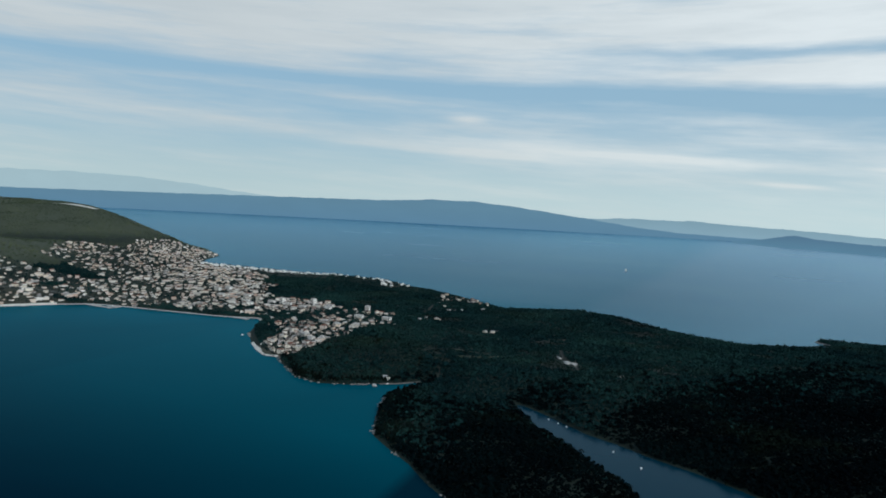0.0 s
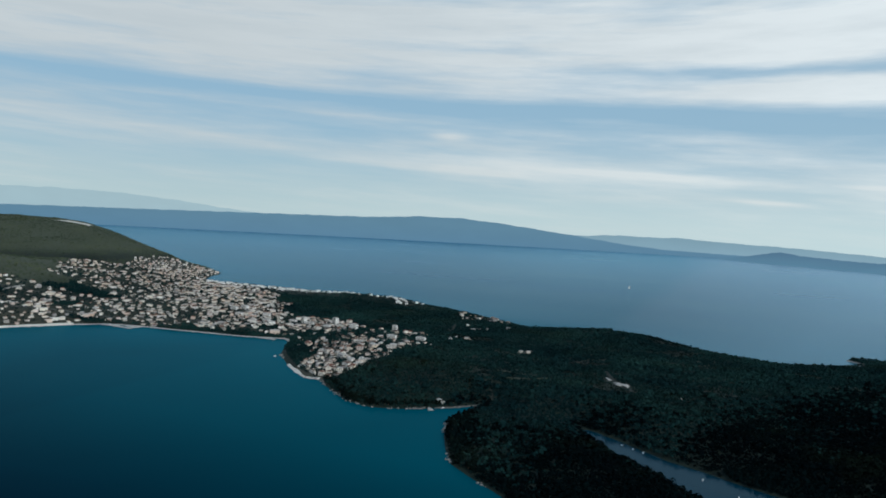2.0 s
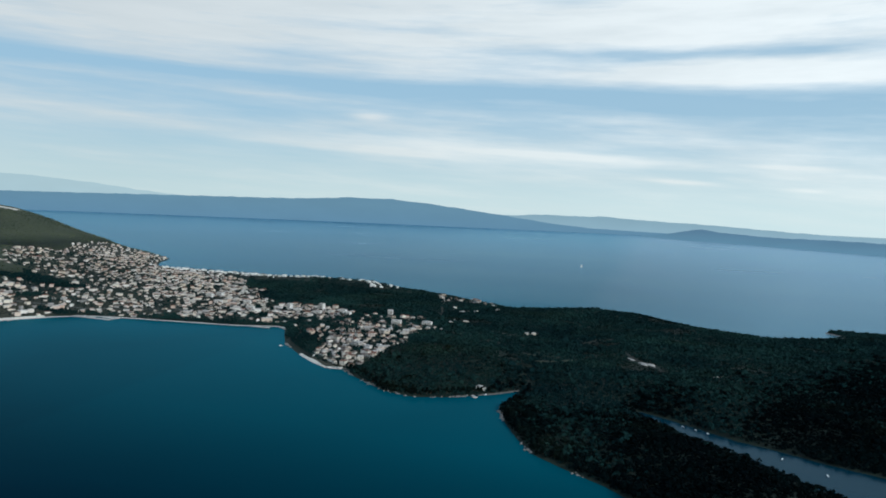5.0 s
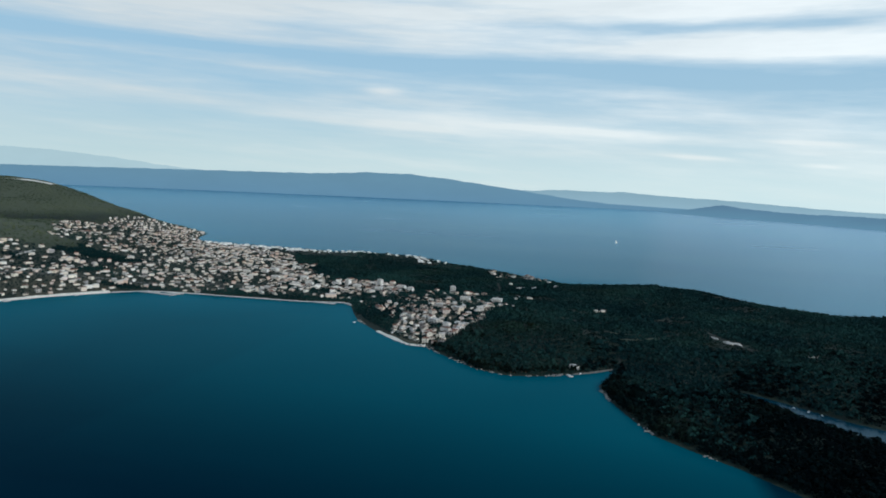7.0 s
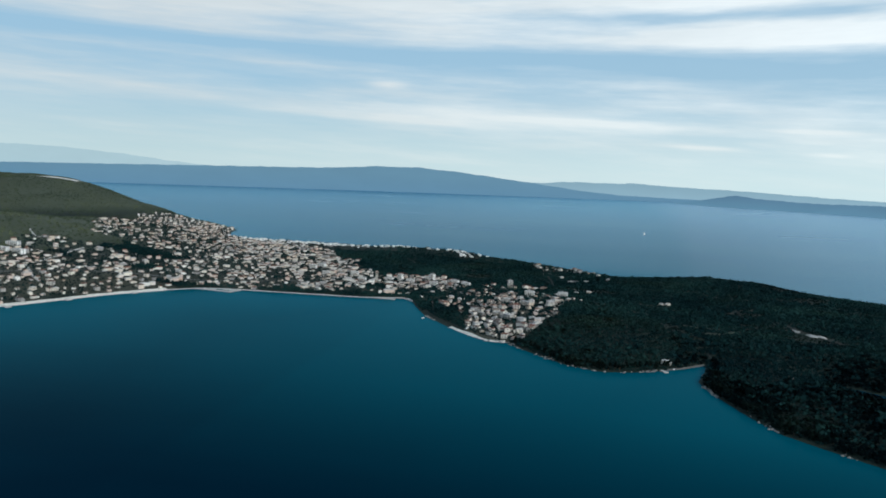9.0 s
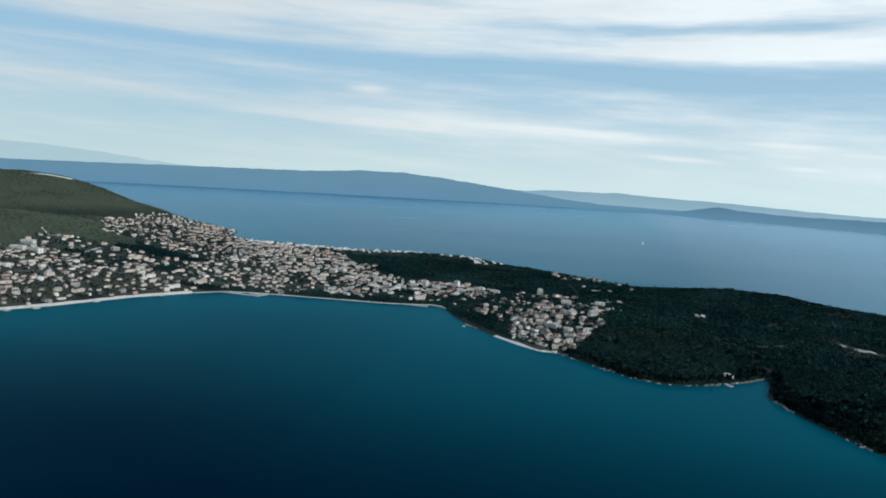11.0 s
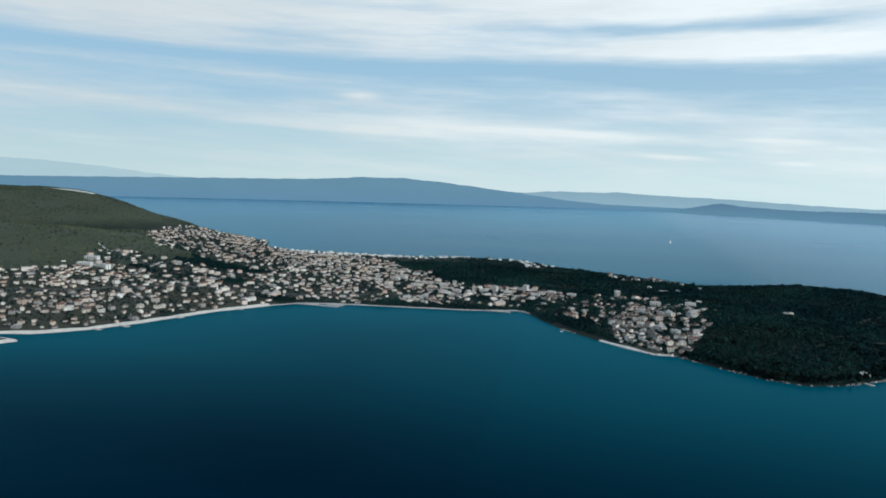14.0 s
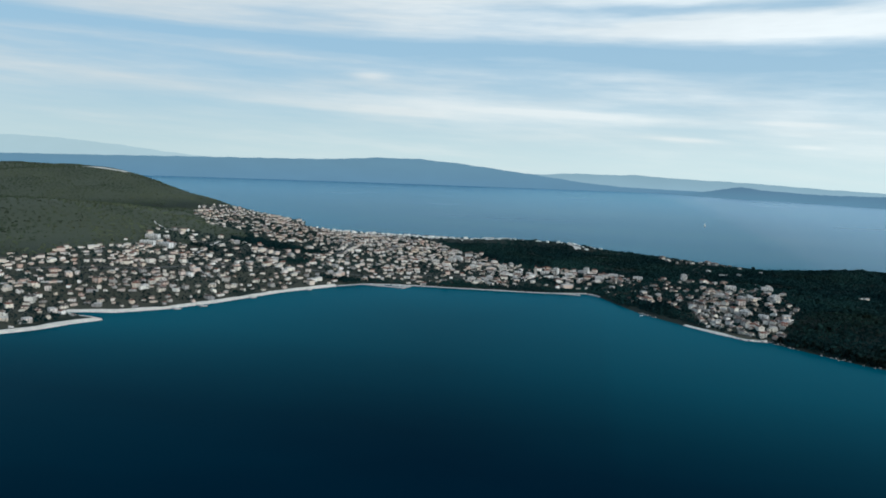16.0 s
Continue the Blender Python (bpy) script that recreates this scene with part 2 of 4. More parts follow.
MAT = {
    "sea": sea_material(),
    "ground": ground_material(),
    # pine canopy in two copies: this with haze painted in, forest darkened for shade
    "hazed_forest": foliage_material("hazed_pine_canopy", (0.0044, 0.0195, 0.0225), (0.0105, 0.0330, 0.0330), True, (0.023, 0.045, 0.030)),
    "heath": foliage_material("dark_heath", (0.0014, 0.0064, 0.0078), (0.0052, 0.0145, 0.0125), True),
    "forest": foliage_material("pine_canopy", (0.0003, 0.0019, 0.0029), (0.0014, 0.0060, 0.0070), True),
    # hill scrub colour raised to paint in the pale glare veiling the hill
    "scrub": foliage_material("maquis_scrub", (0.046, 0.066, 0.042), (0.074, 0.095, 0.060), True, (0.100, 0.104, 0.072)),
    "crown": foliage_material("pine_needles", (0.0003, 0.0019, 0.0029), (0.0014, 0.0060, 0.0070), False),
    "bark": plain("pine_bark", (0.11, 0.075, 0.05), 0.95, 0.4, 6.0),
    "wall": wall_material(False), "wall_j": wall_material(True),
    "roof": roof_material(False), "roof_j": roof_material(True),
    "flat": plain("flat_roof_concrete", (0.48, 0.47, 0.45), 0.9, 0.35, 1.2),
    "white_flat": plain("white_roof_terrace", (0.74, 0.74, 0.72), 0.9, 0.12, 1.2),
    "stone": plain("weathered_stone", (0.42, 0.40, 0.35), 0.9, 0.25, 1.5),
    "glass": plain("dark_window_glass", (0.035, 0.045, 0.055), 0.12, 0.3, 1.0, 0.0, 0.6),
    "wood": plain("painted_wood", (0.14, 0.09, 0.055), 0.7, 0.3, 4.0),
    "sand": plain("pale_shingle", (0.64, 0.60, 0.52), 0.95, 0.22, 0.5),
    "concrete": plain("worn_concrete", (0.47, 0.45, 0.41), 0.9, 0.25, 0.7),
    "rock": plain("limestone", (0.23, 0.225, 0.21), 0.95, 0.35, 1.5),
    "gravel": plain("pale_quarry_gravel", (0.44, 0.42, 0.38), 0.95, 0.45, 0.9),
    "shingle": plain("grey_shingle", (0.13, 0.125, 0.11), 0.95, 0.3, 0.6),
    "track": plain("pale_gravel_track", (0.034, 0.037, 0.030), 0.95, 0.3, 0.6),
    "meadow": plain("dry_meadow", (0.030, 0.044, 0.026), 0.95, 0.55, 0.35),
    "asphalt": plain("grey_asphalt", (0.10, 0.10, 0.10), 0.9, 0.3, 0.8),
    "hull": plain("white_hull", (0.80, 0.80, 0.78), 0.35, 0.05, 3.0, 0.0, 0.5),
    "sail": plain("white_sailcloth", (0.82, 0.82, 0.80), 0.8, 0.04, 1.0),
    "metal": plain("grey_spar", (0.5, 0.5, 0.5), 0.4, 0.1, 3.0, 0.8),
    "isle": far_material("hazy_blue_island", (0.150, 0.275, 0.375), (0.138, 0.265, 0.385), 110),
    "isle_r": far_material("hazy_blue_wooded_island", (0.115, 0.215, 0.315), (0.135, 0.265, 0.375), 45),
    "range": far_material("hazy_blue_range", (0.27, 0.405, 0.485), (0.31, 0.46, 0.55), 90),
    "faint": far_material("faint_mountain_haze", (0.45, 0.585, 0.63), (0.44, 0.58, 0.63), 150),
}

# ---------------------------------------------------------------- the land's plan
NORTH_SHORE = [(-1500, 60), (-760, 90), (-560, 163), (-464, 223), (-457, 234), (-453, 246), (-447, 257), (-451, 259.5), (-462, 261), (-470, 265),
               (-462, 268.5), (-452, 271.5), (-446, 277), (-437, 286.5), (-425.5, 308), (-409.5, 349),
               (-391, 378), (-380, 391), (-363, 396), (-338, 397.5), (-301, 399.5), (-282, 401), (-256, 409), (-250, 399), (-242, 380),
               (-233, 360), (-215, 335), (-203, 321), (-193, 311.5), (-184.5, 311.5)]
COVE_SHORE = [(-175, 299), (-166, 289.5), (-157, 280), (-144, 274.5), (-131, 278.5), (-120, 286), (-113, 291), (-103.5, 301), (-106, 287),
              (-110, 272), (-106, 253.5), (-100, 235.5), (-93.5, 220), (-84.5, 210.5), (-73, 199.5), (-62, 186), (-46, 171), (-28, 159), (-8, 172), (-4, 192)]
INLET_SHORE = [(-9, 208), (-17, 219), (-24, 228), (-33, 240), (-44, 253), (-53, 268), (-61, 285), (-55, 282), (-46, 274), (-36, 264), (-28, 256),
               (-18, 250), (-8, 242), (1, 236), (8, 232), (18, 224), (26, 217), (48, 196), (90, 176), (180, 160), (700, 150)]
SOUTH_SHORE = [(760, 420), (330, 500), (170, 545), (128, 560), (92, 562), (88, 553), (97, 538), (70, 514), (40, 500), (24, 508), (8, 518), (-12, 538),
               (-45, 566), (-80, 580), (-112, 574), (-132, 566), (-150, 584), (-180, 612), (-215, 645), (-260, 672), (-330, 692),
               (-400, 704), (-470, 716), (-528, 712), (-550, 744), (-574, 788), (-592, 838), (-680, 930), (-900, 1095), (-1200, 1250), (-1500, 1290)]
COAST = np.array(NORTH_SHORE + COVE_SHORE + INLET_SHORE + SOUTH_SHORE, float)
# rounded hills: x, y, half width, half depth, height
HILLS = ((-650, 430, 120, 110, 34), (-600, 622, 52, 70, 11), (-178, 398, 34, 42, 6.2), (-65, 535, 60, 36, 6.0),
         (-140, 332, 34, 34, 5.0), (-68, 250, 26, 46, 3.6), (60, 340, 80, 75, 4.2), (-285, 655, 70, 24, 6.2), (-430, 680, 60, 24, 0.6), (-215, 570, 60, 50, -4.6),
         (10, 400, 50, 40, 1.5), (300, 320, 160, 110, 12))


def shore_distance(x, y):
    """Metres to the coast, positive on land."""
    x, y = np.asarray(x, float), np.asarray(y, float)
    best = np.full(x.shape, 1e9)
    inside = np.zeros(x.shape, bool)
    for (ax, ay), (bx, by) in zip(COAST, np.roll(COAST, -1, 0)):
        dx, dy = bx - ax, by - ay
        k = np.clip(((x - ax) * dx + (y - ay) * dy) / (dx * dx + dy * dy), 0, 1)
        best = np.minimum(best, np.hypot(x - ax - k * dx, y - ay - k * dy))
        if by != ay:
            cross = ((ay > y) != (by > y)) & (x < (y - ay) * dx / dy + ax)
            inside ^= cross
    return np.where(inside, best, -best)


def wobble(x, y, size, seed):
    """Cheap smooth noise from -1 to 1."""
    u, v = x / size, y / size
    s = np.zeros_like(u)
    g = np.random.default_rng(seed)
    for k in range(7):
        a, ph, fr = g.uniform(0, 6.28), g.uniform(0, 6.28), g.uniform(0.6, 2.2)
        s = s + np.sin((u * math.cos(a) + v * math.sin(a)) * fr * 3 + ph)
    return s / 4.0


def height_from(x, y, d):
    ease = np.clip(d / 34, 0, 1)
    ease = ease * ease * (3 - 2 * ease)
    z = 0.5 + 1.2 * (1 - np.exp(-np.maximum(d, 0) / 8.0))
    hills = sum(h * np.exp(-((x - a) / w) ** 2 / 2 - ((y - b) / e) ** 2 / 2) for a, b, w, e, h in HILLS)
    # the big hill: its crest climbs from the headland, u along it and v across it
    u = np.maximum(((x + 575) * -357 + (y - 775) * 177) / 158778, 0)
    v = ((x + 575) * 177 + (y - 775) * 357) / 398.5
    hills = hills + 55.4 * (1 - np.exp(-(u / 0.78) ** 3.4)) * np.exp(-(v / np.where(v > 0, 68, 177)) ** 2 / 2)
    hills = np.maximum(hills, -0.6)
    z = z + ease * (hills + 0.8 * wobble(x, y, 45, 5)) + np.clip(hills / 25, 0, 1) * ease * 2.2 * wobble(x, y, 90, 9)
    return np.where(d > 0, z * np.clip(d / 2.0, 0, 1), np.maximum(d * 0.3, -4))


def height(x, y):
    x, y = np.atleast_1d(np.asarray(x, float)), np.atleast_1d(np.asarray(y, float))
    return height_from(x, y, shore_distance(x, y))


def inside_poly(poly, x, y):
    hit = np.zeros(np.shape(x), bool)
    for (ax, ay), (bx, by) in zip(poly, poly[1:] + poly[:1]):
        if by != ay:
            hit ^= ((ay > y) != (by > y)) & (x < (y - ay) * (bx - ax) / (by - ay) + ax)
    return hit


# built-up quarters: outline and share of plots that carry a house
QUARTERS = {
    "west": ([(-545, 205), (-468, 230), (-440, 285), (-414, 348), (-392, 380), (-420, 400), (-470, 400), (-508, 400), (-530, 330), (-552, 250)], 1.1),
    "upper": ([(-510, 365), (-500, 415), (-460, 395), (-440, 400), (-420, 440), (-455, 450), (-530, 440)], 0.35),
    "slope": ([(-618, 640), (-645, 700), (-700, 780), (-745, 860), (-740, 915), (-690, 915), (-640, 880), (-596, 832), (-566, 775), (-550, 742), (-522, 702), (-470, 600), (-430, 470), (-478, 478), (-540, 500), (-585, 570)], 0.6),
    "centre": ([(-420, 385), (-380, 398), (-260, 416), (-246, 440), (-250, 500), (-300, 490), (-345, 560), (-385, 620), (-440, 660), (-500, 670), (-470, 560), (-430, 470)], 0.62),
    "south": ([(-520, 680), (-430, 656), (-330, 652), (-255, 632), (-243, 648), (-262, 664), (-330, 684), (-400, 696), (-470, 706), (-520, 702)], 1.2),
    "ridge": ([(-262, 425), (-238, 440), (-235, 480), (-262, 505), (-290, 500), (-280, 430)], 1.3),
    "lane": ([(-240, 436), (-180, 432), (-176, 448), (-200, 456), (-240, 452)], 0.62),
    "point": ([(-204, 326), (-190, 313), (-181, 315), (-167, 352), (-155, 394), (-170, 408), (-186, 404), (-200, 388), (-208, 350)], 1.7),
    "bank": ([(-252, 420), (-240, 400), (-222, 372), (-212, 352), (-202, 366), (-196, 400), (-180, 412), (-182, 434), (-240, 436)], 0.55),
    "cape": ([(-186, 585), (-140, 562), (-150, 582), (-180, 608), (-200, 622), (-205, 605)], 1.0),
}


def quarter(poly, x, y):
    """Whether a place lies in a quarter, whose edges are frayed."""
    return inside_poly(poly, x + 6 * wobble(x, y, 24, 61) + 2.5 * wobble(x, y, 7, 62), y + 6 * wobble(x, y, 24, 63) + 2.5 * wobble(x, y, 7, 64))


def part(name, data, mat, parent=None, label=""):
    """Links a mesh as one object under a thing or a part."""
    ob = new(name, data)
    if mat is not None and not data.materials:
        data.materials.append(mat)
    if parent is not None:
        ob.parent = parent
    if label:
        ob["label"] = label
    return ob


def mesh_of(name, verts, faces, mat=None, smooth=False):
    me = bpy.data.meshes.new(name)
    me.from_pydata([tuple(map(float, v)) for v in verts], [], [tuple(map(int, f)) for f in faces])
    if smooth:
        me.shade_smooth()
    if mat is not None:
        me.materials.append(mat)
    return me


def fast_mesh(name, verts, tris, mat, smooth=False):
    """A big triangle mesh straight from arrays."""
    me = bpy.data.meshes.new(name)
    verts, tris = np.asarray(verts, np.float32), np.asarray(tris, np.int32)
    me.vertices.add(len(verts))
    me.vertices.foreach_set("co", verts.ravel())
    k = tris.shape[1]
    me.loops.add(tris.size)
    me.loops.foreach_set("vertex_index", tris.ravel())
    me.polygons.add(len(tris))
    me.polygons.foreach_set("loop_start", np.arange(0, tris.size, k, dtype=np.int32))
    me.update(calc_edges=True)
    me.validate()
    if smooth:
        me.shade_smooth()
    me.materials.append(mat)
    return me


# ---------------------------------------------------------------- ground and sea
gx = np.concatenate([np.arange(-1500, -620, 20), np.arange(-620, -520, 8), np.arange(-520, 140, 2.5), np.arange(140, 300, 10), np.arange(300, 781, 30)])
gy = np.concatenate([np.arange(40, 150, 10), np.arange(150, 600, 2.5), np.arange(600, 830, 5), np.arange(830, 1311, 18)])
GX, GY = np.meshgrid(gx, gy)
GD = shore_distance(GX, GY)
GZ = height_from(GX, GY, GD)


def grid_faces(nx, ny):
    i = np.arange(nx - 1)[None, :] + nx * np.arange(ny - 1)[:, None]
    return np.stack([i, i + 1, i + 1 + nx, i + nx], -1).reshape(-1, 4)


built = np.zeros(GX.shape)
for poly, share in QUARTERS.values():
    built = np.maximum(built, quarter(poly, GX, GY) * share)
me = fast_mesh("ground", np.stack([GX, GY, GZ], -1).reshape(-1, 3), grid_faces(len(gx), len(gy)), MAT["ground"], True)
me.attributes.new("built", "FLOAT", "POINT").data.foreach_set("value", built.ravel().astype(np.float32))
ground = tagged(new("ground", me), "stony wooded peninsula with low hills above the sea", "ground", kind="structure")

sx = np.concatenate([[-7000, -4000, -2500], gx[::2], [1500, 3000, 5000, 7000]])
sy = np.concatenate([[-6000, -2000, -600, -200, -50], gy[::2], [1400, 2000, 3000, 4000, 5400]])
SX, SY = np.meshgrid(sx, sy)
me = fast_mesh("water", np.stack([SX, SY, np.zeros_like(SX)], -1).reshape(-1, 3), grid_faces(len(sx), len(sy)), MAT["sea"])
# turquoise near land, cut on the near side to paint in vignette darkening
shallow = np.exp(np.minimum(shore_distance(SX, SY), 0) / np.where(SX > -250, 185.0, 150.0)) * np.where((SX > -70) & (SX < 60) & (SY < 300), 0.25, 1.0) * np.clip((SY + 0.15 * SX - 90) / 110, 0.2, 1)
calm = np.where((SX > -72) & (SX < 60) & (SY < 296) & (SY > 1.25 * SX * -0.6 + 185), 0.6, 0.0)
# open sea reflects more to the right, standing in for sun-side glare
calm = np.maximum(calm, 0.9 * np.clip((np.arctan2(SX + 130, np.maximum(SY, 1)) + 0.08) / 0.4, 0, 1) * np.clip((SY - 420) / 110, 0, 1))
# farther out the value carries the greyed tint painted in for haze
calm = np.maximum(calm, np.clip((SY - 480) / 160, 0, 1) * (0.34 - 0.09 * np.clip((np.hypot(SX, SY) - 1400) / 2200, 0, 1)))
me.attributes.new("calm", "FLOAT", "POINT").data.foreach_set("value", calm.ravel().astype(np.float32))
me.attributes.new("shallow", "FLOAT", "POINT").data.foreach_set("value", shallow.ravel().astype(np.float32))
tagged(new("water", me), "still deep blue sea, far glare tinted in, with turquoise shallows along the shore", "sea", kind="structure")


# ---------------------------------------------------------------- far islands
def far_island(name, label, mat, crest, depth):
    """Hills along an arc about the strait: crest is (bearing in degrees, metres away, height)."""
    crest = np.array(crest, float)
    n, m = 260, 13
    a = np.linspace(crest[0, 0], crest[-1, 0], n)
    rad, top = (np.interp(a, crest[:, 0], crest[:, k]) for k in (1, 2))
    top = top * (1 + 0.022 * wobble(a * 60, a * 0, 90, 3)) + 1.2 * wobble(a * 60, a * 0, 22, 4) * np.clip(top / 30, 0, 1)
    rows = []
    for k in range(m):
        u = k / (m - 1) * 2 - 1
        prof = 0.5 + 0.5 * math.cos(math.pi * u)
        r = rad + u * depth
        z = top * prof * (1 + 0.05 * wobble(a * 60, a * 0 + 40.0 * k, 80, 8) * (0.05 < prof < 0.95)) - 2.5 * (prof < 0.01)
        rows.append(np.stack([-130 + r * np.sin(np.radians(a)), r * np.cos(np.radians(a)), z], -1))
    me = fast_mesh(name, np.concatenate(rows), grid_faces(n, m), mat, True)
    return tagged(new(name, me), label, "island", kind="structure")


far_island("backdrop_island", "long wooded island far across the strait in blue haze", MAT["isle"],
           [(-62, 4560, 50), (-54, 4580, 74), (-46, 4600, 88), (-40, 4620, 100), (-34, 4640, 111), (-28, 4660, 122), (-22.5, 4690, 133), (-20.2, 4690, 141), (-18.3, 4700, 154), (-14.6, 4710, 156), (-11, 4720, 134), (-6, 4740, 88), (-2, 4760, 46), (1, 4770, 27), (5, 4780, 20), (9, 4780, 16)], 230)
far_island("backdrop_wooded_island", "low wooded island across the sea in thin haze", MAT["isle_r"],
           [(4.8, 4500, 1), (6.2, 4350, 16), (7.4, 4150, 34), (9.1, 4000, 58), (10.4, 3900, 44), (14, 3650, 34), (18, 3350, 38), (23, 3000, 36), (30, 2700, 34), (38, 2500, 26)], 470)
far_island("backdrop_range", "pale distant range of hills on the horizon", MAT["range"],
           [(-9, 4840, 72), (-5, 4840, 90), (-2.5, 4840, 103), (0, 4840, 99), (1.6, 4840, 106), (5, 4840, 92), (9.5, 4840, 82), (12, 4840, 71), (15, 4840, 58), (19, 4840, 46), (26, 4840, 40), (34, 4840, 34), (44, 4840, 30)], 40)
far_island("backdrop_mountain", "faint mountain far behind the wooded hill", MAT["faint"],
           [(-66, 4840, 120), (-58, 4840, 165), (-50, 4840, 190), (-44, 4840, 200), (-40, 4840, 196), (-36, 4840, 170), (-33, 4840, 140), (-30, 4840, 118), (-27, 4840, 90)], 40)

# ---------------------------------------------------------------- shore: beaches, quays, tracks
def along(line, step):
    """Points and headings at even steps along a line of (x, y)."""
    line = np.array(line, float)
    seg = np.hypot(*np.diff(line, axis=0).T)
    s = np.concatenate([[0], np.cumsum(seg)])
    t = np.arange(0, s[-1] + 1e-6, step)
    p = np.stack([np.interp(t, s, line[:, k]) for k in (0, 1)], -1)
    d = np.gradient(p, axis=0)
    return p, d / np.maximum(np.hypot(d[:, 0], d[:, 1]), 1e-6)[:, None]


def ribbon(name, label, category, line, inner, outer, mat, lift=0.14, sea_level=False, kind="structure", step=2.0, seed=1):
    """A strip draped on the ground; inner and outer are its widths to the left and right of the line."""
    p, d = along(line, step)
    side = np.stack([-d[:, 1], d[:, 0]], -1)
    m = 6
    ragged = 1 + 0.22 * wobble(p[:, 0], p[:, 1], 12, seed)
    rows = []
    for k in range(m):
        u = outer + (inner - outer) * k / (m - 1)
        q = p + side * (u * ragged)[:, None]
        z = height(q[:, 0], q[:, 1])
        z = np.maximum(z, -0.3 if sea_level else 0.1) + lift
        if k in (0, m - 1):
            z = z - 0.35
        rows.append(np.column_stack([q, z]))
    me = fast_mesh(name, np.concatenate(rows), grid_faces(len(p), m)[:, ::-1], mat, True)
    return tagged(new(name, me), label, category, kind=kind)


ribbon("beach", "pale shingle beach in front of the village houses", "beach",
       [(-700, 112), *NORTH_SHORE[2:17]], 3.0, -0.9, MAT["sand"], 0.2, True)
ribbon("promenade", "narrow pale concrete promenade along the bay", "promenade",
       NORTH_SHORE[16:23], 0.75, -0.25, MAT["concrete"], 0.25, True)
ribbon("beach_2", "pale narrow beach at the wooded point", "beach",
       NORTH_SHORE[26:], 1.7, -0.7, MAT["sand"], 0.18, True)
ribbon("beach_3", "small pale beach at the head of the cove", "beach", [(-120, 286), (-113, 291), (-103.5, 301)], 0.9, -0.5, MAT["shingle"], 0.16, True)

ribbon("rocky_shore", "bleached rocky shore below the wood on the open sea", "shore", SOUTH_SHORE[4:20], 1.1, -1.3, MAT["rock"], 0.3, True)

TRACKS = {
    "quarry_track": ([(-60, 388), (-57, 376), (-54, 364), (-46, 348), (-43, 338)], 0.7),
    "cove_track": ([(-101, 306), (-102, 313), (-105, 319)], 0.3),
    "hill_track": ([(-196, 440), (-190, 466), (-176, 496), (-184, 540), (-172, 580)], 0.35),
    "point_road": ([(-250, 418), (-240, 432), (-205, 436), (-178, 430), (-160, 440), (-140, 452)], 0.7),
    "ridge_track": ([(-80, 412), (-74, 420), (-66, 429), (-58, 437)], 0.5),
    "headland_track": ([(-66, 243.5), (-63, 239), (-59, 236.5)], 0.7),
}
for key, (line, half) in TRACKS.items():
    ribbon(key, "pale gravel track through the dark pine wood", "track", line, half, -half, MAT["track"], 0.3, seed=3)
def clearing(name, label, x, y, long, wide, turn, mat, seed):
    """A bare patch with a ragged rim, draped on the ground."""
    g = np.random.default_rng(seed)
    n, rings = 40, 5
    a = np.linspace(0, 2 * math.pi, n, endpoint=False)
    rim = 0.75 + sum(g.uniform(0.05, 0.22) * np.sin(k * a + g.uniform(0, 6.28)) for k in (2, 3, 4, 5, 7, 9))
    V, F = [], []
    for k in range(rings):
        u = rim * (k + 0.15) / (rings - 0.85)
        px, py = np.cos(a) * long * u, np.sin(a) * wide * u
        qx, qy = x + px * math.cos(turn) - py * math.sin(turn), y + px * math.sin(turn) + py * math.cos(turn)
        V += list(zip(qx, qy, height(qx, qy) + (0.4 if k < rings - 1 else -0.2)))
    F.append(tuple(range(n)))
    for k in range(rings - 1):
        F += [(k * n + i, (k + 1) * n + i, (k + 1) * n + (i + 1) % n, k * n + (i + 1) % n) for i in range(n)]
    return tagged(new(name, mesh_of(name, V, F, mat, True)), label, "clearing", kind="structure")


clearing("quarry_clearing", "bare pale gravel clearing in the pine wood", -49.5, 355.5, 6.2, 3.0, radians(-48), MAT["gravel"], 8)
clearing("quarry_clearing_2", "narrow bare gravel strip in the pine wood", -56.5, 365.5, 3.6, 1.0, radians(-62), MAT["gravel"], 9)
clearing("field_clearing", "small pale stony field on the wooded ridge", -165, 528, 4.0, 3.0, 0.4, MAT["gravel"], 10)
for x, y, long, wide, turn, seed in ((-96, 341, 8.5, 3.4, 0.9, 21), (-104, 352, 6.0, 2.6, 0.5, 22), (-86, 352, 6.5, 2.2, 1.0, 23)):
    clearing("meadow", "dry olive-green terraces in an opening of the wood", x, y, long, wide, turn, MAT["meadow"], seed)
clearing("rock_clearing", "small pale rock outcrop in the dark wood", -22.5, 327, 2.6, 1.0, 0.1, MAT["gravel"], 24)
clearing("rock_clearing_2", "small pale rock outcrop in the dark wood", -106.5, 440.5, 2.2, 1.0, 0.0, MAT["gravel"], 25)
clearing("field_clearing_2", "small pale stony field near the cape", -186, 566, 5.0, 3.2, 0.2, MAT["gravel"], 11)
ribbon("hilltop_scar", "pale bare rock scar on the hilltop", "clearing", [(-985, 940), (-960, 945), (-930, 946), (-905, 950)], 9, -9, MAT["sand"], 1.0, step=6.0)
for key, line in (("main_street", [(-520, 300), (-480, 330), (-445, 372), (-400, 398), (-340, 425), (-290, 428), (-252, 424)]),
                  ("upper_street", [(-500, 415), (-455, 430), (-420, 460), (-440, 560), (-480, 640), (-540, 700)])):
    ribbon(key, "grey asphalt street between the village houses", "road", line, 0.55, -0.55, MAT["asphalt"], 0.22, seed=4)


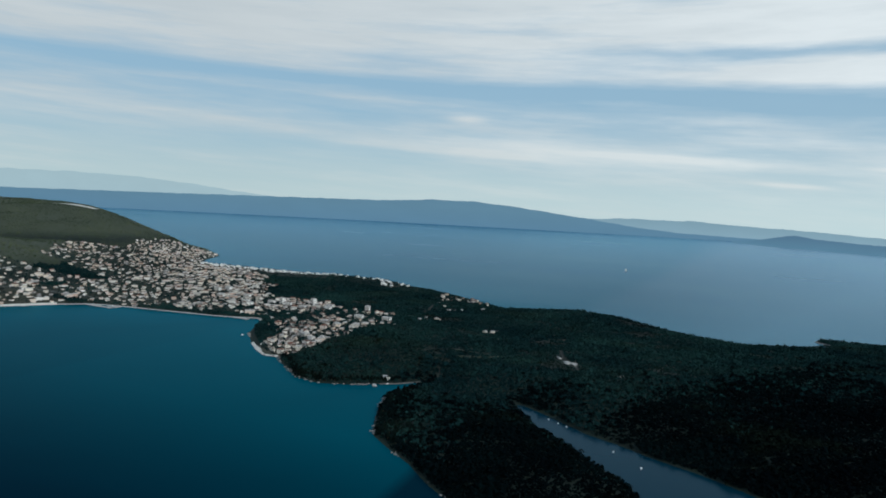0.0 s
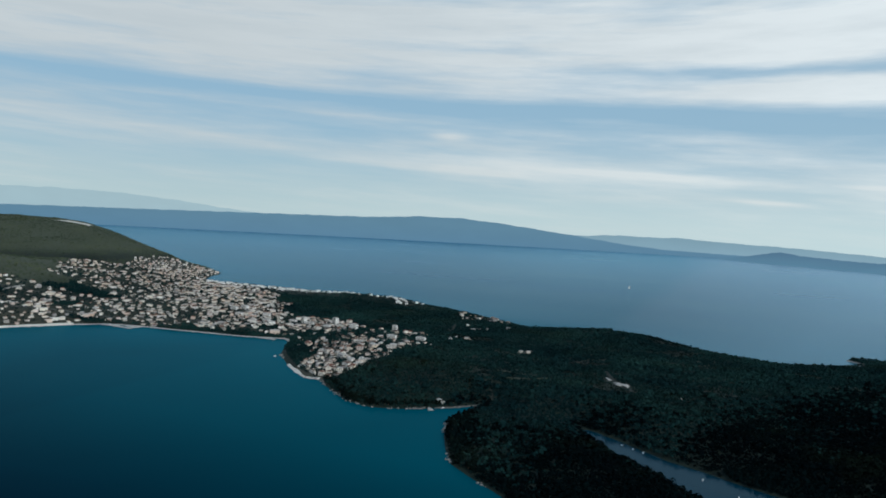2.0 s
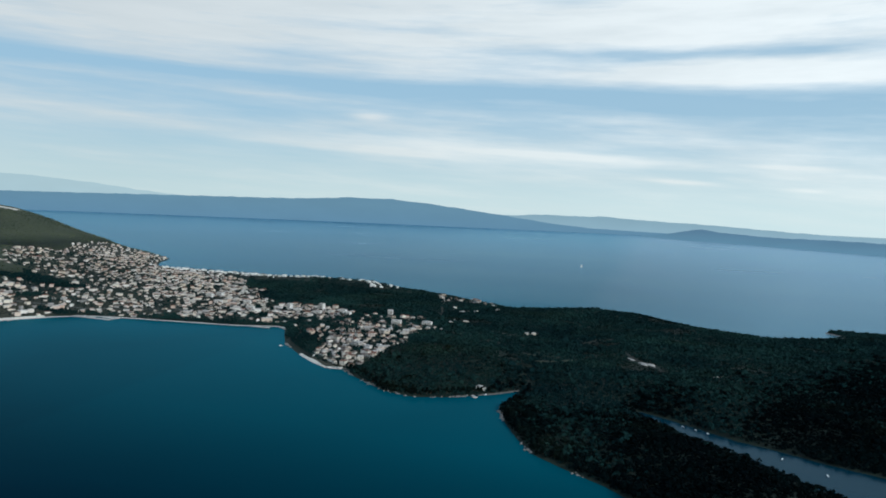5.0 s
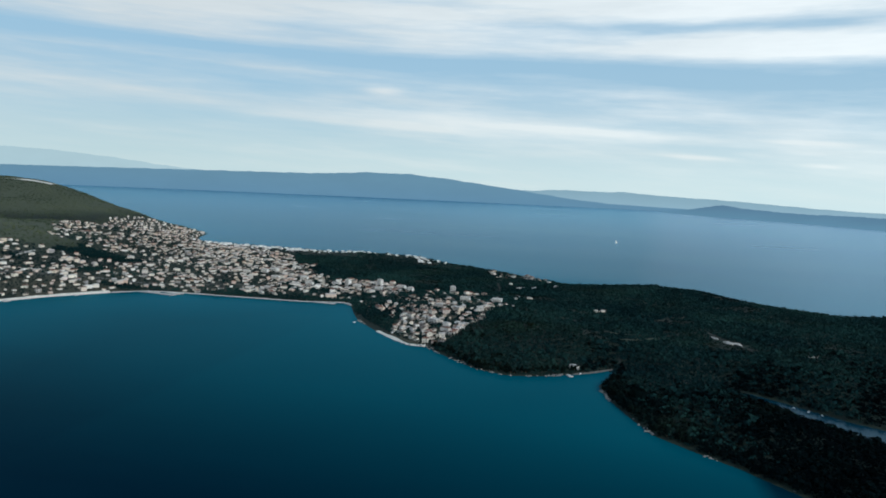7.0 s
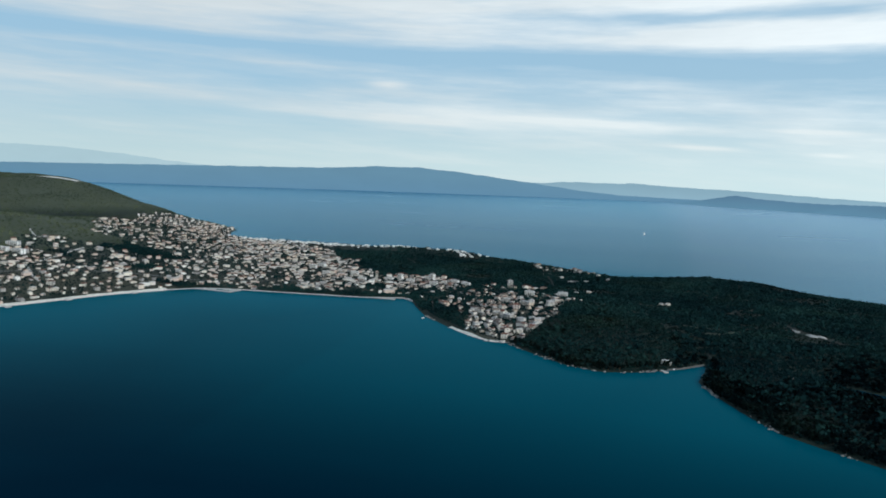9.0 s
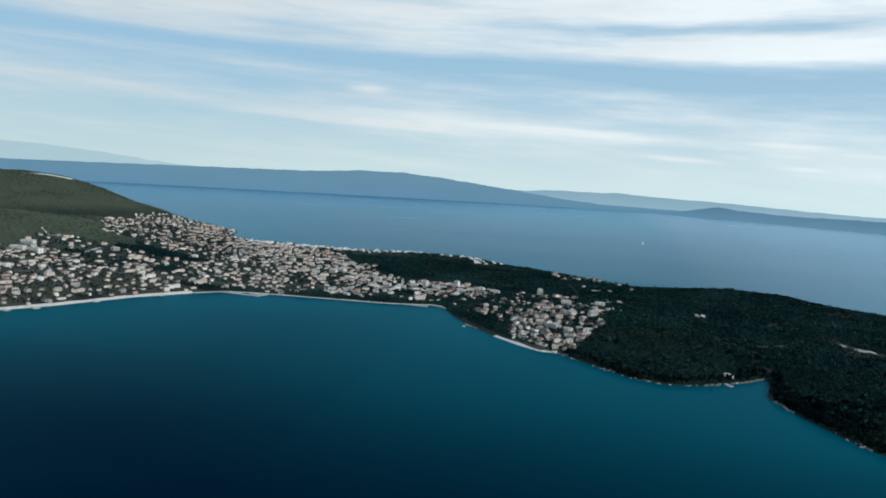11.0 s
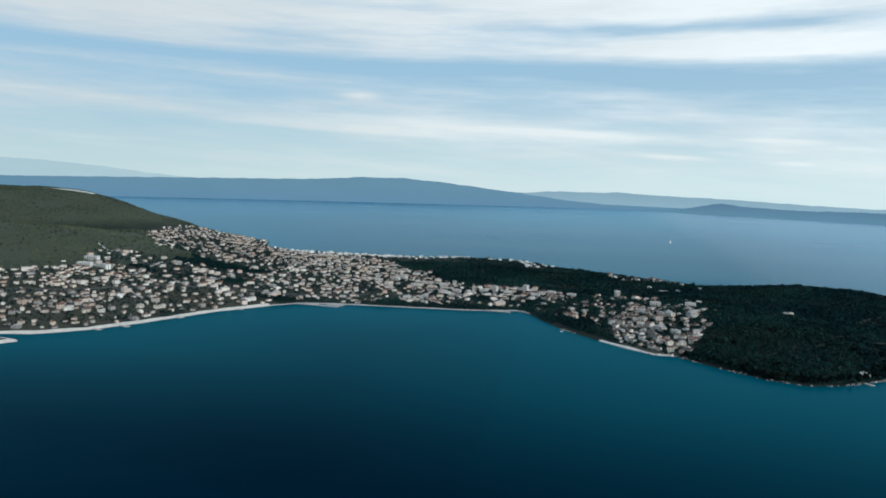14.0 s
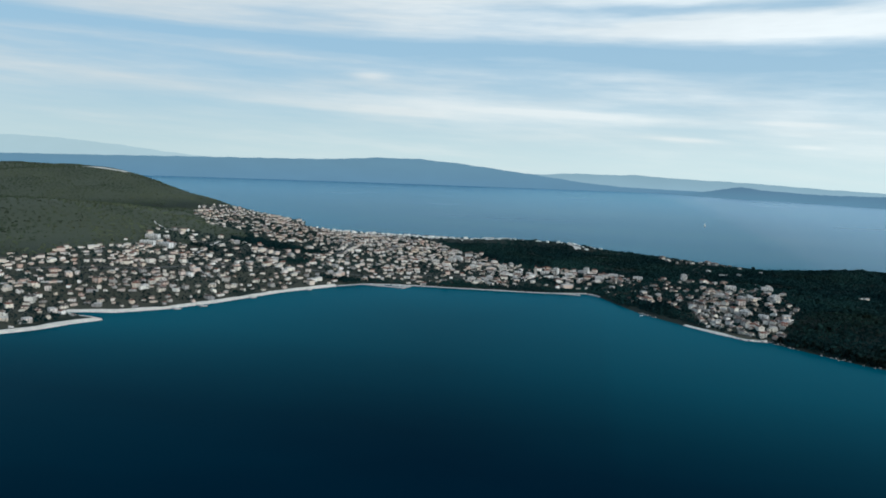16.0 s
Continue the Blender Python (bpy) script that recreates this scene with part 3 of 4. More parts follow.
for key, line in (("lane_1", [(-476, 372), (-482, 394), (-486, 413), (-489, 432)]), ("lane_2", [(-478, 366), (-469, 358), (-451, 343), (-442, 338)]),
                  ("lane_3", [(-545, 446), (-540, 441), (-527, 431), (-521, 441)]), ("lane_4", [(-424, 555), (-426, 583), (-424, 604)]),
                  ("lane_5", [(-560, 250), (-520, 268), (-490, 290)]), ("lane_6", [(-640, 690), (-622, 720), (-604, 746)])):
    ribbon(key, "pale stone lane with terrace walls between the gardens", "lane", line, 0.75, -0.75, MAT["concrete"], 0.35, seed=6)


def box(x0, y0, z0, x1, y1, z1):
    v = [(x, y, z) for z in (z0, z1) for y in (y0, y1) for x in (x0, x1)]
    return v, [(0, 2, 3, 1), (4, 5, 7, 6), (0, 1, 5, 4), (1, 3, 7, 5), (3, 2, 6, 7), (2, 0, 4, 6)]


def joined(*pieces):
    V, F = [], []
    for v, f in pieces:
        F += [tuple(i + len(V) for i in q) for q in f]
        V += v
    return V, F


def quay(x, y, turn, length, width, label, posts=3):
    root = tagged(new("jetty"), label, "jetty", "jetties along the bay")
    root.matrix_basis = pose(x, y, 0, 0, 0, turn)
    deck = joined(box(0, -width / 2, -1.5, length, width / 2, 0.32), box(length - width * 0.8, -width * 0.75, -1.5, length + 0.1, width * 0.75, 0.30))
    part("deck", mesh_of("deck", *deck), MAT["concrete"], root)
    for k in range(posts):
        px = length * (k + 0.6) / posts
        part("bollard", mesh_of("bollard", *box(px - 0.08, width / 2 - 0.3, 0.3, px + 0.08, width / 2 - 0.14, 0.52)), MAT["metal"], root)


for row in ((-431, 300, -20, 6, 1.8, "short stone groyne at the shingle beach"),
            (-437, 289, -15, 5, 1.6, "short stone groyne at the shingle beach"), (-421, 328, -12, 6, 2.0, "short concrete groyne at the shingle beach"),
            (-404, 362, -30, 5, 1.6, "short stone groyne at the shingle beach"), (-383, 390.5, -8, 28, 2.4, "long pale concrete mole sheltering the small harbour"),
            (-371, 395, -75, 5, 2.2, "short concrete pier by the small harbour"), (-364, 394, -12, 10, 3.2, "broad concrete quay by the small harbour"),
            (-256, 407.5, -40, 9, 3.0, "concrete quay at the foot of the wooded point"), (-283, 404, -6, 22, 1.6, "long narrow concrete quay below the houses"),
            (-122, 285, -60, 3.5, 1.2, "small stone landing at the cove")):
    quay(*row)


# ---------------------------------------------------------------- boats
def hull_mesh(length, beam, depth):
    n, ring = 12, 7
    V, F = [], []
    for i in range(n):
        u = i / (n - 1)
        w = beam / 2 * (1 - max(0, (u - 0.35) / 0.65) ** 2.2) * (0.86 + 0.14 * min(1, u * 5))
        keel = -depth * 0.45 * (1 - max(0, (u - 0.7) / 0.3) ** 2)
        top = depth * (0.55 + 0.35 * u * u)
        for k in range(ring):
            a = -1 + 2 * k / (ring - 1)
            V.append(((u - 0.5) * length, a * max(w, 0.01), keel + (top - keel) * abs(a) ** 2.2))
    for i in range(n - 1):
        for k in range(ring - 1):
            p = i * ring + k
            F.append((p, p + ring, p + ring + 1, p + 1))
    F.append(tuple(range(ring)))
    for i in range(n - 1):
        p, q = i * ring, i * ring + ring - 1
        F.append((p, q, q + ring, p + ring))
    return V, F


def motor_boat(x, y, turn, length, label):
    root = tagged(new("motor_boat"), label, "boat", "boats moored in the inlet")
    root.matrix_basis = pose(x, y, 0.04, 0, 0, turn)
    b = length * 0.34
    part("hull", mesh_of("hull", *hull_mesh(length, b, length * 0.2)), MAT["hull"], root)
    cab = joined(box(-length * 0.12, -b * 0.32, length * 0.1, length * 0.2, b * 0.32, length * 0.27), box(-length * 0.16, -b * 0.36, length * 0.27, length * 0.16, b * 0.36, length * 0.29))
    cabin = part("cabin", mesh_of("cabin", *cab), MAT["hull"], root)
    part("windscreen", mesh_of("windscreen", *box(length * 0.2, -b * 0.28, length * 0.18, length * 0.21, b * 0.28, length * 0.25)), MAT["glass"], cabin)
    part("outboard", mesh_of("outboard", *box(-length * 0.56, -0.1, -0.05, -length * 0.48, 0.1, length * 0.2)), MAT["metal"], root)


def sailing_boat(x, y, turn, length, label, sails=True):
    root = tagged(new("sailing_boat"), label, "boat")
    root.matrix_basis = pose(x, y, 0.05, 0, 0, turn)
    h = length * 1.25
    part("hull", mesh_of("hull", *hull_mesh(length, length * 0.29, length * 0.16)), MAT["hull"], root)
    part("mast", mesh_of("mast", *box(length * 0.06, -0.05, 0.1, length * 0.06 + 0.1, 0.05, h)), MAT["metal"], root)
    part("boom", mesh_of("boom", *box(-length * 0.36, -0.04, length * 0.28, length * 0.06, 0.04, length * 0.28 + 0.08)), MAT["metal"], root)
    part("cabin", mesh_of("cabin", *box(-length * 0.12, -length * 0.08, length * 0.1, length * 0.2, length * 0.08, length * 0.2)), MAT["hull"], root)
    if sails:
        def sail(a, b, c, belly):
            V, F, n = [], [], 7
            for i in range(n):
                for k in range(n - i):
                    u, v = i / (n - 1), k / (n - 1)
                    w = 1 - u - v
                    V.append((a[0] * w + b[0] * u + c[0] * v, belly * 27 * u * v * w + belly * 4 * u * w, a[2] * w + b[2] * u + c[2] * v))
            idx = lambda i, k: sum(n - j for j in range(i)) + k
            for i in range(n - 1):
                for k in range(n - 1 - i):
                    F.append((idx(i, k), idx(i + 1, k), idx(i, k + 1)))
                    if k < n - 2 - i:
                        F.append((idx(i + 1, k), idx(i + 1, k + 1), idx(i, k + 1)))
            return V, F
        part("mainsail", mesh_of("mainsail", *sail((length * 0.05, 0, length * 0.3), (-length * 0.34, 0, length * 0.3), (length * 0.05, 0, h * 0.97), 0.35)), MAT["sail"], root)
        part("jib", mesh_of("jib", *sail((length * 0.48, 0, length * 0.16), (length * 0.1, 0, length * 0.2), (length * 0.08, 0, h * 0.9), 0.3)), MAT["sail"], root)


sailing_boat(-85, 1153, 30, 3.7, "white sailing yacht under full sail on open water")
motor_boat(-17.8, 240.5, 70, 1.35, "small white motor boat moored in the narrow inlet")
motor_boat(-8.4, 228.5, 95, 1.5, "white cabin cruiser moored in the narrow inlet")
motor_boat(-44, 268, 130, 1.1, "small white boat moored at the inlet head")
motor_boat(-40, 265, 120, 1.0, "small white boat moored at the inlet head")
motor_boat(-36.5, 262, 125, 1.1, "small white boat moored at the inlet head")
motor_boat(-232, 352, 20, 1.5, "small open boat off the wooded point")
motor_boat(-360, 393, 15, 2.0, "white boat moored by the harbour quay")
motor_boat(-376, 392, -30, 1.9, "white boat moored by the harbour quay")
motor_boat(-117, 288, 60, 1.5, "small white boat at the cove landing")


# ---------------------------------------------------------------- houses
def gable_roof(w, d, z, rise, eave, t=0.12):
    """Two sloping slabs that meet at a ridge along x."""
    a, b = w / 2 + eave, d / 2 + eave
    drop = rise * eave / (d / 2)
    V = []
    for x in (-a, a):
        V += [(x, -b, z - drop), (x, 0, z + rise), (x, b, z - drop), (x, -b, z - drop + t), (x, 0, z + rise + t), (x, b, z - drop + t)]
    return V, [(0, 6, 7, 1), (1, 7, 8, 2), (3, 4, 10, 9), (4, 5, 11, 10), (0, 3, 9, 6), (2, 8, 11, 5), (0, 1, 4, 3), (1, 2, 5, 4), (6, 9, 10, 7), (7, 10, 11, 8)]


def hip_roof(w, d, z, rise, eave, t=0.12):
    a, b, r = w / 2 + eave, d / 2 + eave, max(w / 2 - d / 2, 0.05)
    V = [(-a, -b, z - 0.1), (a, -b, z - 0.1), (a, b, z - 0.1), (-a, b, z - 0.1), (-a, -b, z), (a, -b, z), (a, b, z), (-a, b, z), (-r, 0, z + rise), (r, 0, z + rise)]
    return V, [(3, 2, 1, 0), (0, 1, 5, 4), (1, 2, 6, 5), (2, 3, 7, 6), (3, 0, 4, 7), (4, 5, 9, 8), (5, 6, 9), (6, 7, 8, 9), (7, 4, 8)]


def flat_roof(w, d, z):
    a, b = w / 2 + 0.06, d / 2 + 0.06
    return joined(box(-a, -b, z, a, b, z + 0.1), box(-a, -b, z + 0.1, a, -b + 0.12, z + 0.26), box(-a, b - 0.12, z + 0.1, a, b, z + 0.26),
                  box(-a, -b + 0.12, z + 0.1, -a + 0.12, b - 0.12, z + 0.26), box(a - 0.12, -b + 0.12, z + 0.1, a, b - 0.12, z + 0.26),
                  box(-0.5, -0.4, z + 0.1, 0.5, 0.5, z + 0.65))


def gable_wall(w, d, h, rise):
    a, b = w / 2, d / 2
    V = [(-a, -b, -1.4), (a, -b, -1.4), (a, b, -1.4), (-a, b, -1.4), (-a, -b, h), (a, -b, h), (a, b, h), (-a, b, h), (-a, 0, h + rise * 0.97), (a, 0, h + rise * 0.97)]
    return V, [(3, 2, 1, 0), (0, 1, 5, 4), (2, 3, 7, 6), (1, 2, 6, 9, 5), (3, 0, 4, 8, 7), (4, 5, 9, 8), (6, 7, 8, 9)]


# kind: width, depth, wall height, roof, storeys
KINDS = {
    "gable": (3.2, 2.7, 1.7, "gable", 2), "gable_tall": (3.0, 2.8, 2.4, "gable", 3), "hip": (3.7, 3.2, 1.9, "hip", 2), "hip_tall": (3.4, 3.3, 2.6, "hip", 3),
    "flat": (4.0, 3.2, 2.3, "flat", 3), "terrace": (6.0, 3.0, 2.2, "flat", 3), "cottage": (2.4, 2.0, 1.1, "gable", 1), "wide": (4.6, 3.2, 2.0, "hip", 2),
}


WINGS = {"gable_tall": (1.5, 0.6, 0.5, 1), "hip": (1.9, 0.7, 0.55, -1), "wide": (2.2, 0.55, 0.6, 1), "flat": (1.8, 0.75, 0.62, -1), "gable": (1.2, 0.8, 0.55, -1)}


def wing(kind):
    """A lower annex with a roof terrace at one end of the house."""
    w, d, h, top, n = KINDS[kind]
    out, deep, low, side = WINGS[kind]
    x0, x1 = sorted((side * (w / 2 - 0.05), side * (w / 2 + out)))
    t = h * low
    return joined(box(x0, -d * deep / 2 - 0.2, -1.4, x1, d * deep / 2 - 0.2, t), box(x0, -d * deep / 2 - 0.28, t, x1, -d * deep / 2 - 0.2, t + 0.25),
                  box(x1 if side > 0 else x0 - 0.08, -d * deep / 2 - 0.2, t - 0.1, x1 + 0.08 if side > 0 else x0, d * deep / 2 - 0.2, t + 0.25))


def shell(kind):
    w, d, h, top, n = KINDS[kind]
    rise = {"gable": 0.62, "hip": 0.6, "flat": 0}[top]
    wall = gable_wall(w, d, h, rise) if top == "gable" else box(-w / 2, -d / 2, -1.4, w / 2, d / 2, h)
    roof = {"gable": lambda: gable_roof(w, d, h, rise, 0.2), "hip": lambda: hip_roof(w, d, h, rise, 0.22), "flat": lambda: flat_roof(w, d, h)}[top]()
    return (joined(wall, wing(kind)) if kind in WINGS else wall), roof


WINDOW = mesh_of("window", *joined(box(-0.2, -0.05, -0.22, 0.2, 0.02, 0.22)))
BALCONY = mesh_of("balcony", *joined(box(-0.75, -0.5, -0.06, 0.75, 0.03, 0.02), box(-0.75, -0.5, 0.02, 0.75, -0.46, 0.26), box(-0.75, -0.46, 0.02, -0.71, 0.0, 0.26), box(0.71, -0.46, 0.02, 0.75, 0.0, 0.26)))
DOOR = mesh_of("door", *box(-0.15, -0.06, -0.1, 0.15, 0.02, 0.5))
CHIMNEY = mesh_of("chimney", *joined(box(-0.14, -0.14, -0.5, 0.14, 0.14, 0.42), box(-0.19, -0.19, 0.42, 0.19, 0.19, 0.5)))


def house(kind, label):
    """One house with its parts, at the origin, its front towards -y."""
    w, d, h, top, n = KINDS[kind]
    root = tagged(new("house"), label, "house", "houses of the village")
    wall, roof = shell(kind)
    part("wall", mesh_of("wall", *wall), MAT["wall"], root)
    part("roof", mesh_of("roof", *roof), MAT["flat"] if top == "flat" else MAT["roof"], root)
    step = h / n
    cols = 3 if w > 3.5 else 2
    for s in range(n):
        for c in range(cols):
            x = (c - (cols - 1) / 2) * w / cols
            for mesh, mat, nm in ((WINDOW, MAT["glass"], "window"),):
                ob = part(nm, mesh, mat, root)
                ob.matrix_basis = pose(x, -d / 2, step * (s + 0.55))
    for s in range(1, n):
        ob = part("balcony", BALCONY, MAT["concrete"], root)
        ob.matrix_basis = pose(w * 0.12, -d / 2, step * s + 0.02)
    for side in (-90, 90):
        ob = part("window", WINDOW, MAT["glass"], root)
        ob.matrix_basis = pose(math.copysign(w / 2, side), 0, step * (n - 0.45), 0, 0, side)
    ob = part("door", DOOR, MAT["wood"], root)
    ob.matrix_basis = pose(-w * 0.32, -d / 2, 0.1)
    if top != "flat":
        ob = part("chimney", CHIMNEY, MAT["wall"], root)
        ob.matrix_basis = pose(w * 0.22, d * 0.2, h + 0.35)
    return root


rng = np.random.default_rng(11)


def on_track(x, y, gap):
    """True where a track, street or clearing runs."""
    near = np.zeros(np.shape(x), bool)
    for line, half in CLEAR_LINES:
        for (ax, ay), (bx, by) in zip(line, line[1:]):
            dx, dy = bx - ax, by - ay
            k = np.clip(((x - ax) * dx + (y - ay) * dy) / (dx * dx + dy * dy), 0, 1)
            near |= np.hypot(x - ax - k * dx, y - ay - k * dy) < half + gap
    return near


CLEAR_LINES = [(line, half) for line, half in TRACKS.values()] + [([(-58, 368), (-54, 362)], 1.0), ([(-54, 360.5), (-45.5, 351)], 2.3), ([(-167, 527), (-163, 529)], 2.0), ([(-189, 565.5), (-183, 566.5)], 2.0), ([(-80, 269), (-78.5, 269)], 0.8), ([(-71.5, 252), (-70.5, 252)], 0.8), ([(-24, 327), (-21, 327)], 0.9), ([(-108, 440.5), (-105, 440.5)], 0.8),
               ([(-99, 337), (-93, 345)], 2.4), ([(-107, 350), (-101, 354)], 1.6), ([(-88, 349), (-84, 355)], 1.4)]
STREETS = [([(-520, 300), (-480, 330), (-445, 372), (-400, 398), (-340, 425), (-290, 428), (-252, 424)], 0.3),
           ([(-500, 415), (-455, 430), (-420, 460), (-440, 560), (-480, 640), (-540, 700)], 0.3)]
CLEAR_LINES += STREETS

GAPS = {"west": 4.0, "upper": 6.2, "slope": 5.9, "centre": 4.3, "south": 5.0, "ridge": 3.4, "lane": 4.0, "point": 3.5, "bank": 5.2, "cape": 5.2}
plots = []
cells = {}


def free(x, y, gap):
    for i in range(int(x // 8) - 1, int(x // 8) + 2):
        for j in range(int(y // 8) - 1, int(y // 8) + 2):
            for q in cells.get((i, j), ()):
                if math.hypot(q[0] - x, q[1] - y) < gap:
                    return False
    return True


def take(x, y):
    cells.setdefault((int(x // 8), int(y // 8)), []).append((x, y))


LANDMARKS = (("hotel", -507, 380), ("hotel", -498, 384), ("hotel", -516, 399), ("slab", -349, 493), ("slab", -346, 503), ("slab", -284, 467), ("tower_block", -258, 482), ("slab", -241, 476), ("slab", -300, 458), ("tower_block", -201, 452), ("slab", -184, 402), ("slab", -166, 402), ("slab", -330, 470), ("slab", -268, 462), ("slab", -250, 452), ("tower_block", -277, 470), ("slab", -312, 478), ("slab", -228, 446))
for _, x, y in LANDMARKS:
    for dx in (-3, 0, 3):
        take(x + dx, y)


def knoll(x, y):
    """The wooded knoll above the point, which nobody has built on."""
    return ((x + 193) / 22) ** 2 + ((y - 428) / 9) ** 2 < 1


for key, (poly, share) in QUARTERS.items():
    xs, ys = [p[0] for p in poly], [p[1] for p in poly]
    area = (max(xs) - min(xs)) * (max(ys) - min(ys))
    tries = int(area / 3)
    cx, cy = rng.uniform(min(xs), max(xs), tries), rng.uniform(min(ys), max(ys), tries)
    ok = quarter(poly, cx, cy) & (shore_distance(cx, cy) > np.where(cy > 383, 2.3, 3.7)) & ~on_track(cx, cy, 1.9) & ~knoll(cx, cy)
    open_land = wobble(cx, cy, 19, 21) + 0.6 * wobble(cx, cy, 8, 22) > 0.40 * share
    for x, y, o in zip(cx[ok], cy[ok], open_land[ok]):
        core = 0.5 + 0.5 * math.tanh(1.6 * float(wobble(np.array(x), np.array(y), 34, 23)))
        if not o and free(x, y, GAPS[key] * (0.74 + 0.8 * core) * rng.uniform(0.85, 1.2)):
            take(x, y)
            plots.append((x, y, key))
for x, y in ((-160, 455), (-153, 457), (-120, 292), (-112, 428), (-178, 589), (-168, 600), (-156, 524), (-148, 566), (-141, 529), (-174, 537), (-160, 443), (-108, 431.5), (-79.3, 269.3), (-71.3, 252)):
    plots.append((x, y, "lone"))
plots = np.array([(x, y, list(GAPS).index(k) if k in GAPS else -1) for x, y, k in plots])
dist = np.hypot(np.maximum(0, np.maximum(-260 - plots[:, 0], plots[:, 0])), plots[:, 1])
plots = plots[np.argsort(dist)]
ground_z = height(plots[:, 0], plots[:, 1])
eps = 3.0
slope_dir = np.degrees(np.arctan2(shore_distance(plots[:, 0], plots[:, 1] + eps) - shore_distance(plots[:, 0], plots[:, 1] - eps),
                                  shore_distance(plots[:, 0] + eps, plots[:, 1]) - shore_distance(plots[:, 0] - eps, plots[:, 1])))
LABELS = {
    "gable": "two-storey rendered house with a gabled clay roof", "gable_tall": "narrow three-storey rendered house with a gabled clay roof",
    "hip": "rendered two-storey house with a hipped clay roof", "hip_tall": "rendered three-storey guest house with a hipped clay roof",
    "flat": "pale three-storey house with a flat concrete roof", "terrace": "long pale apartment block with a flat concrete roof",
    "cottage": "small one-storey stone cottage with a clay roof", "wide": "broad rendered villa with a hipped clay roof",
}
kinds = list(KINDS)
picks = rng.choice(len(kinds), len(plots), p=[0.2, 0.14, 0.2, 0.16, 0.12, 0.03, 0.07, 0.08])
dense = np.isin(plots[:, 2], [list(GAPS).index(k) for k in ("ridge", "lane", "point", "centre")]) & (rng.random(len(plots)) < 0.35)
picks = np.where(dense, rng.choice([1, 3, 4, 5], len(plots), p=[0.2, 0.3, 0.35, 0.15]), picks)
white_row = (plots[:, 2] == list(GAPS).index("south")) & (rng.random(len(plots)) < 0.88)
picks = np.where(white_row, 4, picks)
turns = slope_dir - 90 + rng.normal(0, 14, len(plots)) + rng.choice([0, 90], len(plots), p=[0.72, 0.28])
grow = np.clip(rng.lognormal(math.log(0.58), 0.27, len(plots)), 0.32, 1.05)
grow = np.where(plots[:, 2] == list(GAPS).index("south"), grow * 0.85, grow)
alone = (plots[:, 2] < 0) & (plots[:, 1] < 280)
grow, picks = np.where(alone, 0.42, grow), np.where(alone, 6, picks)
villa = (plots[:, 2] < 0) & ~alone
grow, picks = np.where(villa, 0.6, grow), np.where(villa, 4, picks)
first = {}
NEAR = 400
for i in range(min(NEAR, len(plots))):
    kind = kinds[picks[i]]
    m = pose(plots[i, 0], plots[i, 1], ground_z[i] - 0.1, 0, 0, turns[i])
    if kind not in first:
        first[kind] = house(kind, LABELS[kind])
        first[kind].matrix_basis = m
        first[kind].scale = (grow[i],) * 3
    else:
        copy_thing(first[kind], m).scale = (grow[i],) * 3

shells = {k: shell(k) for k in kinds}


def crowd(name, which, mats, label):
    """Houses too far off to tell apart, joined: walls, clay roofs, flat roofs."""
    V, F, matid, count = [], [], [], 0
    for i in which:
        kind = kinds[picks[i]]
        a, k = radians(turns[i]), grow[i]
        rot = np.array([[math.cos(a), -math.sin(a), 0], [math.sin(a), math.cos(a), 0], [0, 0, 1]]) * k
        for slot, (v, f) in enumerate(shells[kind]):
            V.append(np.array(v) @ rot.T + (plots[i, 0], plots[i, 1], ground_z[i] - 0.1))
            F += [tuple(q + count for q in g) for g in f]
            matid += [slot if not (slot and KINDS[kind][3] == "flat") else 2] * len(f)
            count += len(v)
    me = mesh_of(name, np.concatenate(V), F)
    for mt in mats:
        me.materials.append(mt)
    me.polygons.foreach_set("material_index", matid)
    tagged(new(name, me), label, "houses", kind="stuff")


MAT["wall_white"] = plain("white_render", (0.84, 0.83, 0.80), 0.85, 0.08, 0.8)
rest = np.arange(NEAR, len(plots))
seaside = plots[rest, 2] == list(GAPS).index("south")
crowd("distant_houses", rest[~seaside], (MAT["wall_j"], MAT["roof_j"], MAT["flat"]), "crowd of pale rendered houses with clay roofs farther off")
crowd("seaside_houses", rest[seaside], (MAT["wall_white"], MAT["roof_j"], MAT["white_flat"]), "row of white flat-roofed houses along the open sea")


def block(w, d, h, storeys, bays, label, name="apartment_block"):
    """A larger building with its rows of windows and balconies."""
    root = tagged(new(name), label, "apartment building")
    part("wall", mesh_of("wall", *box(-w / 2, -d / 2, -1.5, w / 2, d / 2, h)), MAT["wall_white"], root)
    part("roof", mesh_of("roof", *flat_roof(w, d, h)), MAT["flat"], root)
    for s in range(storeys):
        for c in range(bays):
            ob = part("window", WINDOW, MAT["glass"], root)
            ob.matrix_basis = pose((c - (bays - 1) / 2) * w / bays, -d / 2, h / storeys * (s + 0.55))
        if s:
            ob = part("balcony", BALCONY, MAT["concrete"], root)
            ob.matrix_basis = pose(0, -d / 2, h / storeys * s + 0.02) @ Matrix.Diagonal((w * 0.6, 1, 1, 1))
    for s in range(storeys):
        for side in (-90, 90):
            ob = part("window", WINDOW, MAT["glass"], root)
            ob.matrix_basis = pose(math.copysign(w / 2, side), 0, h / storeys * (s + 0.55), 0, 0, side)
    return root


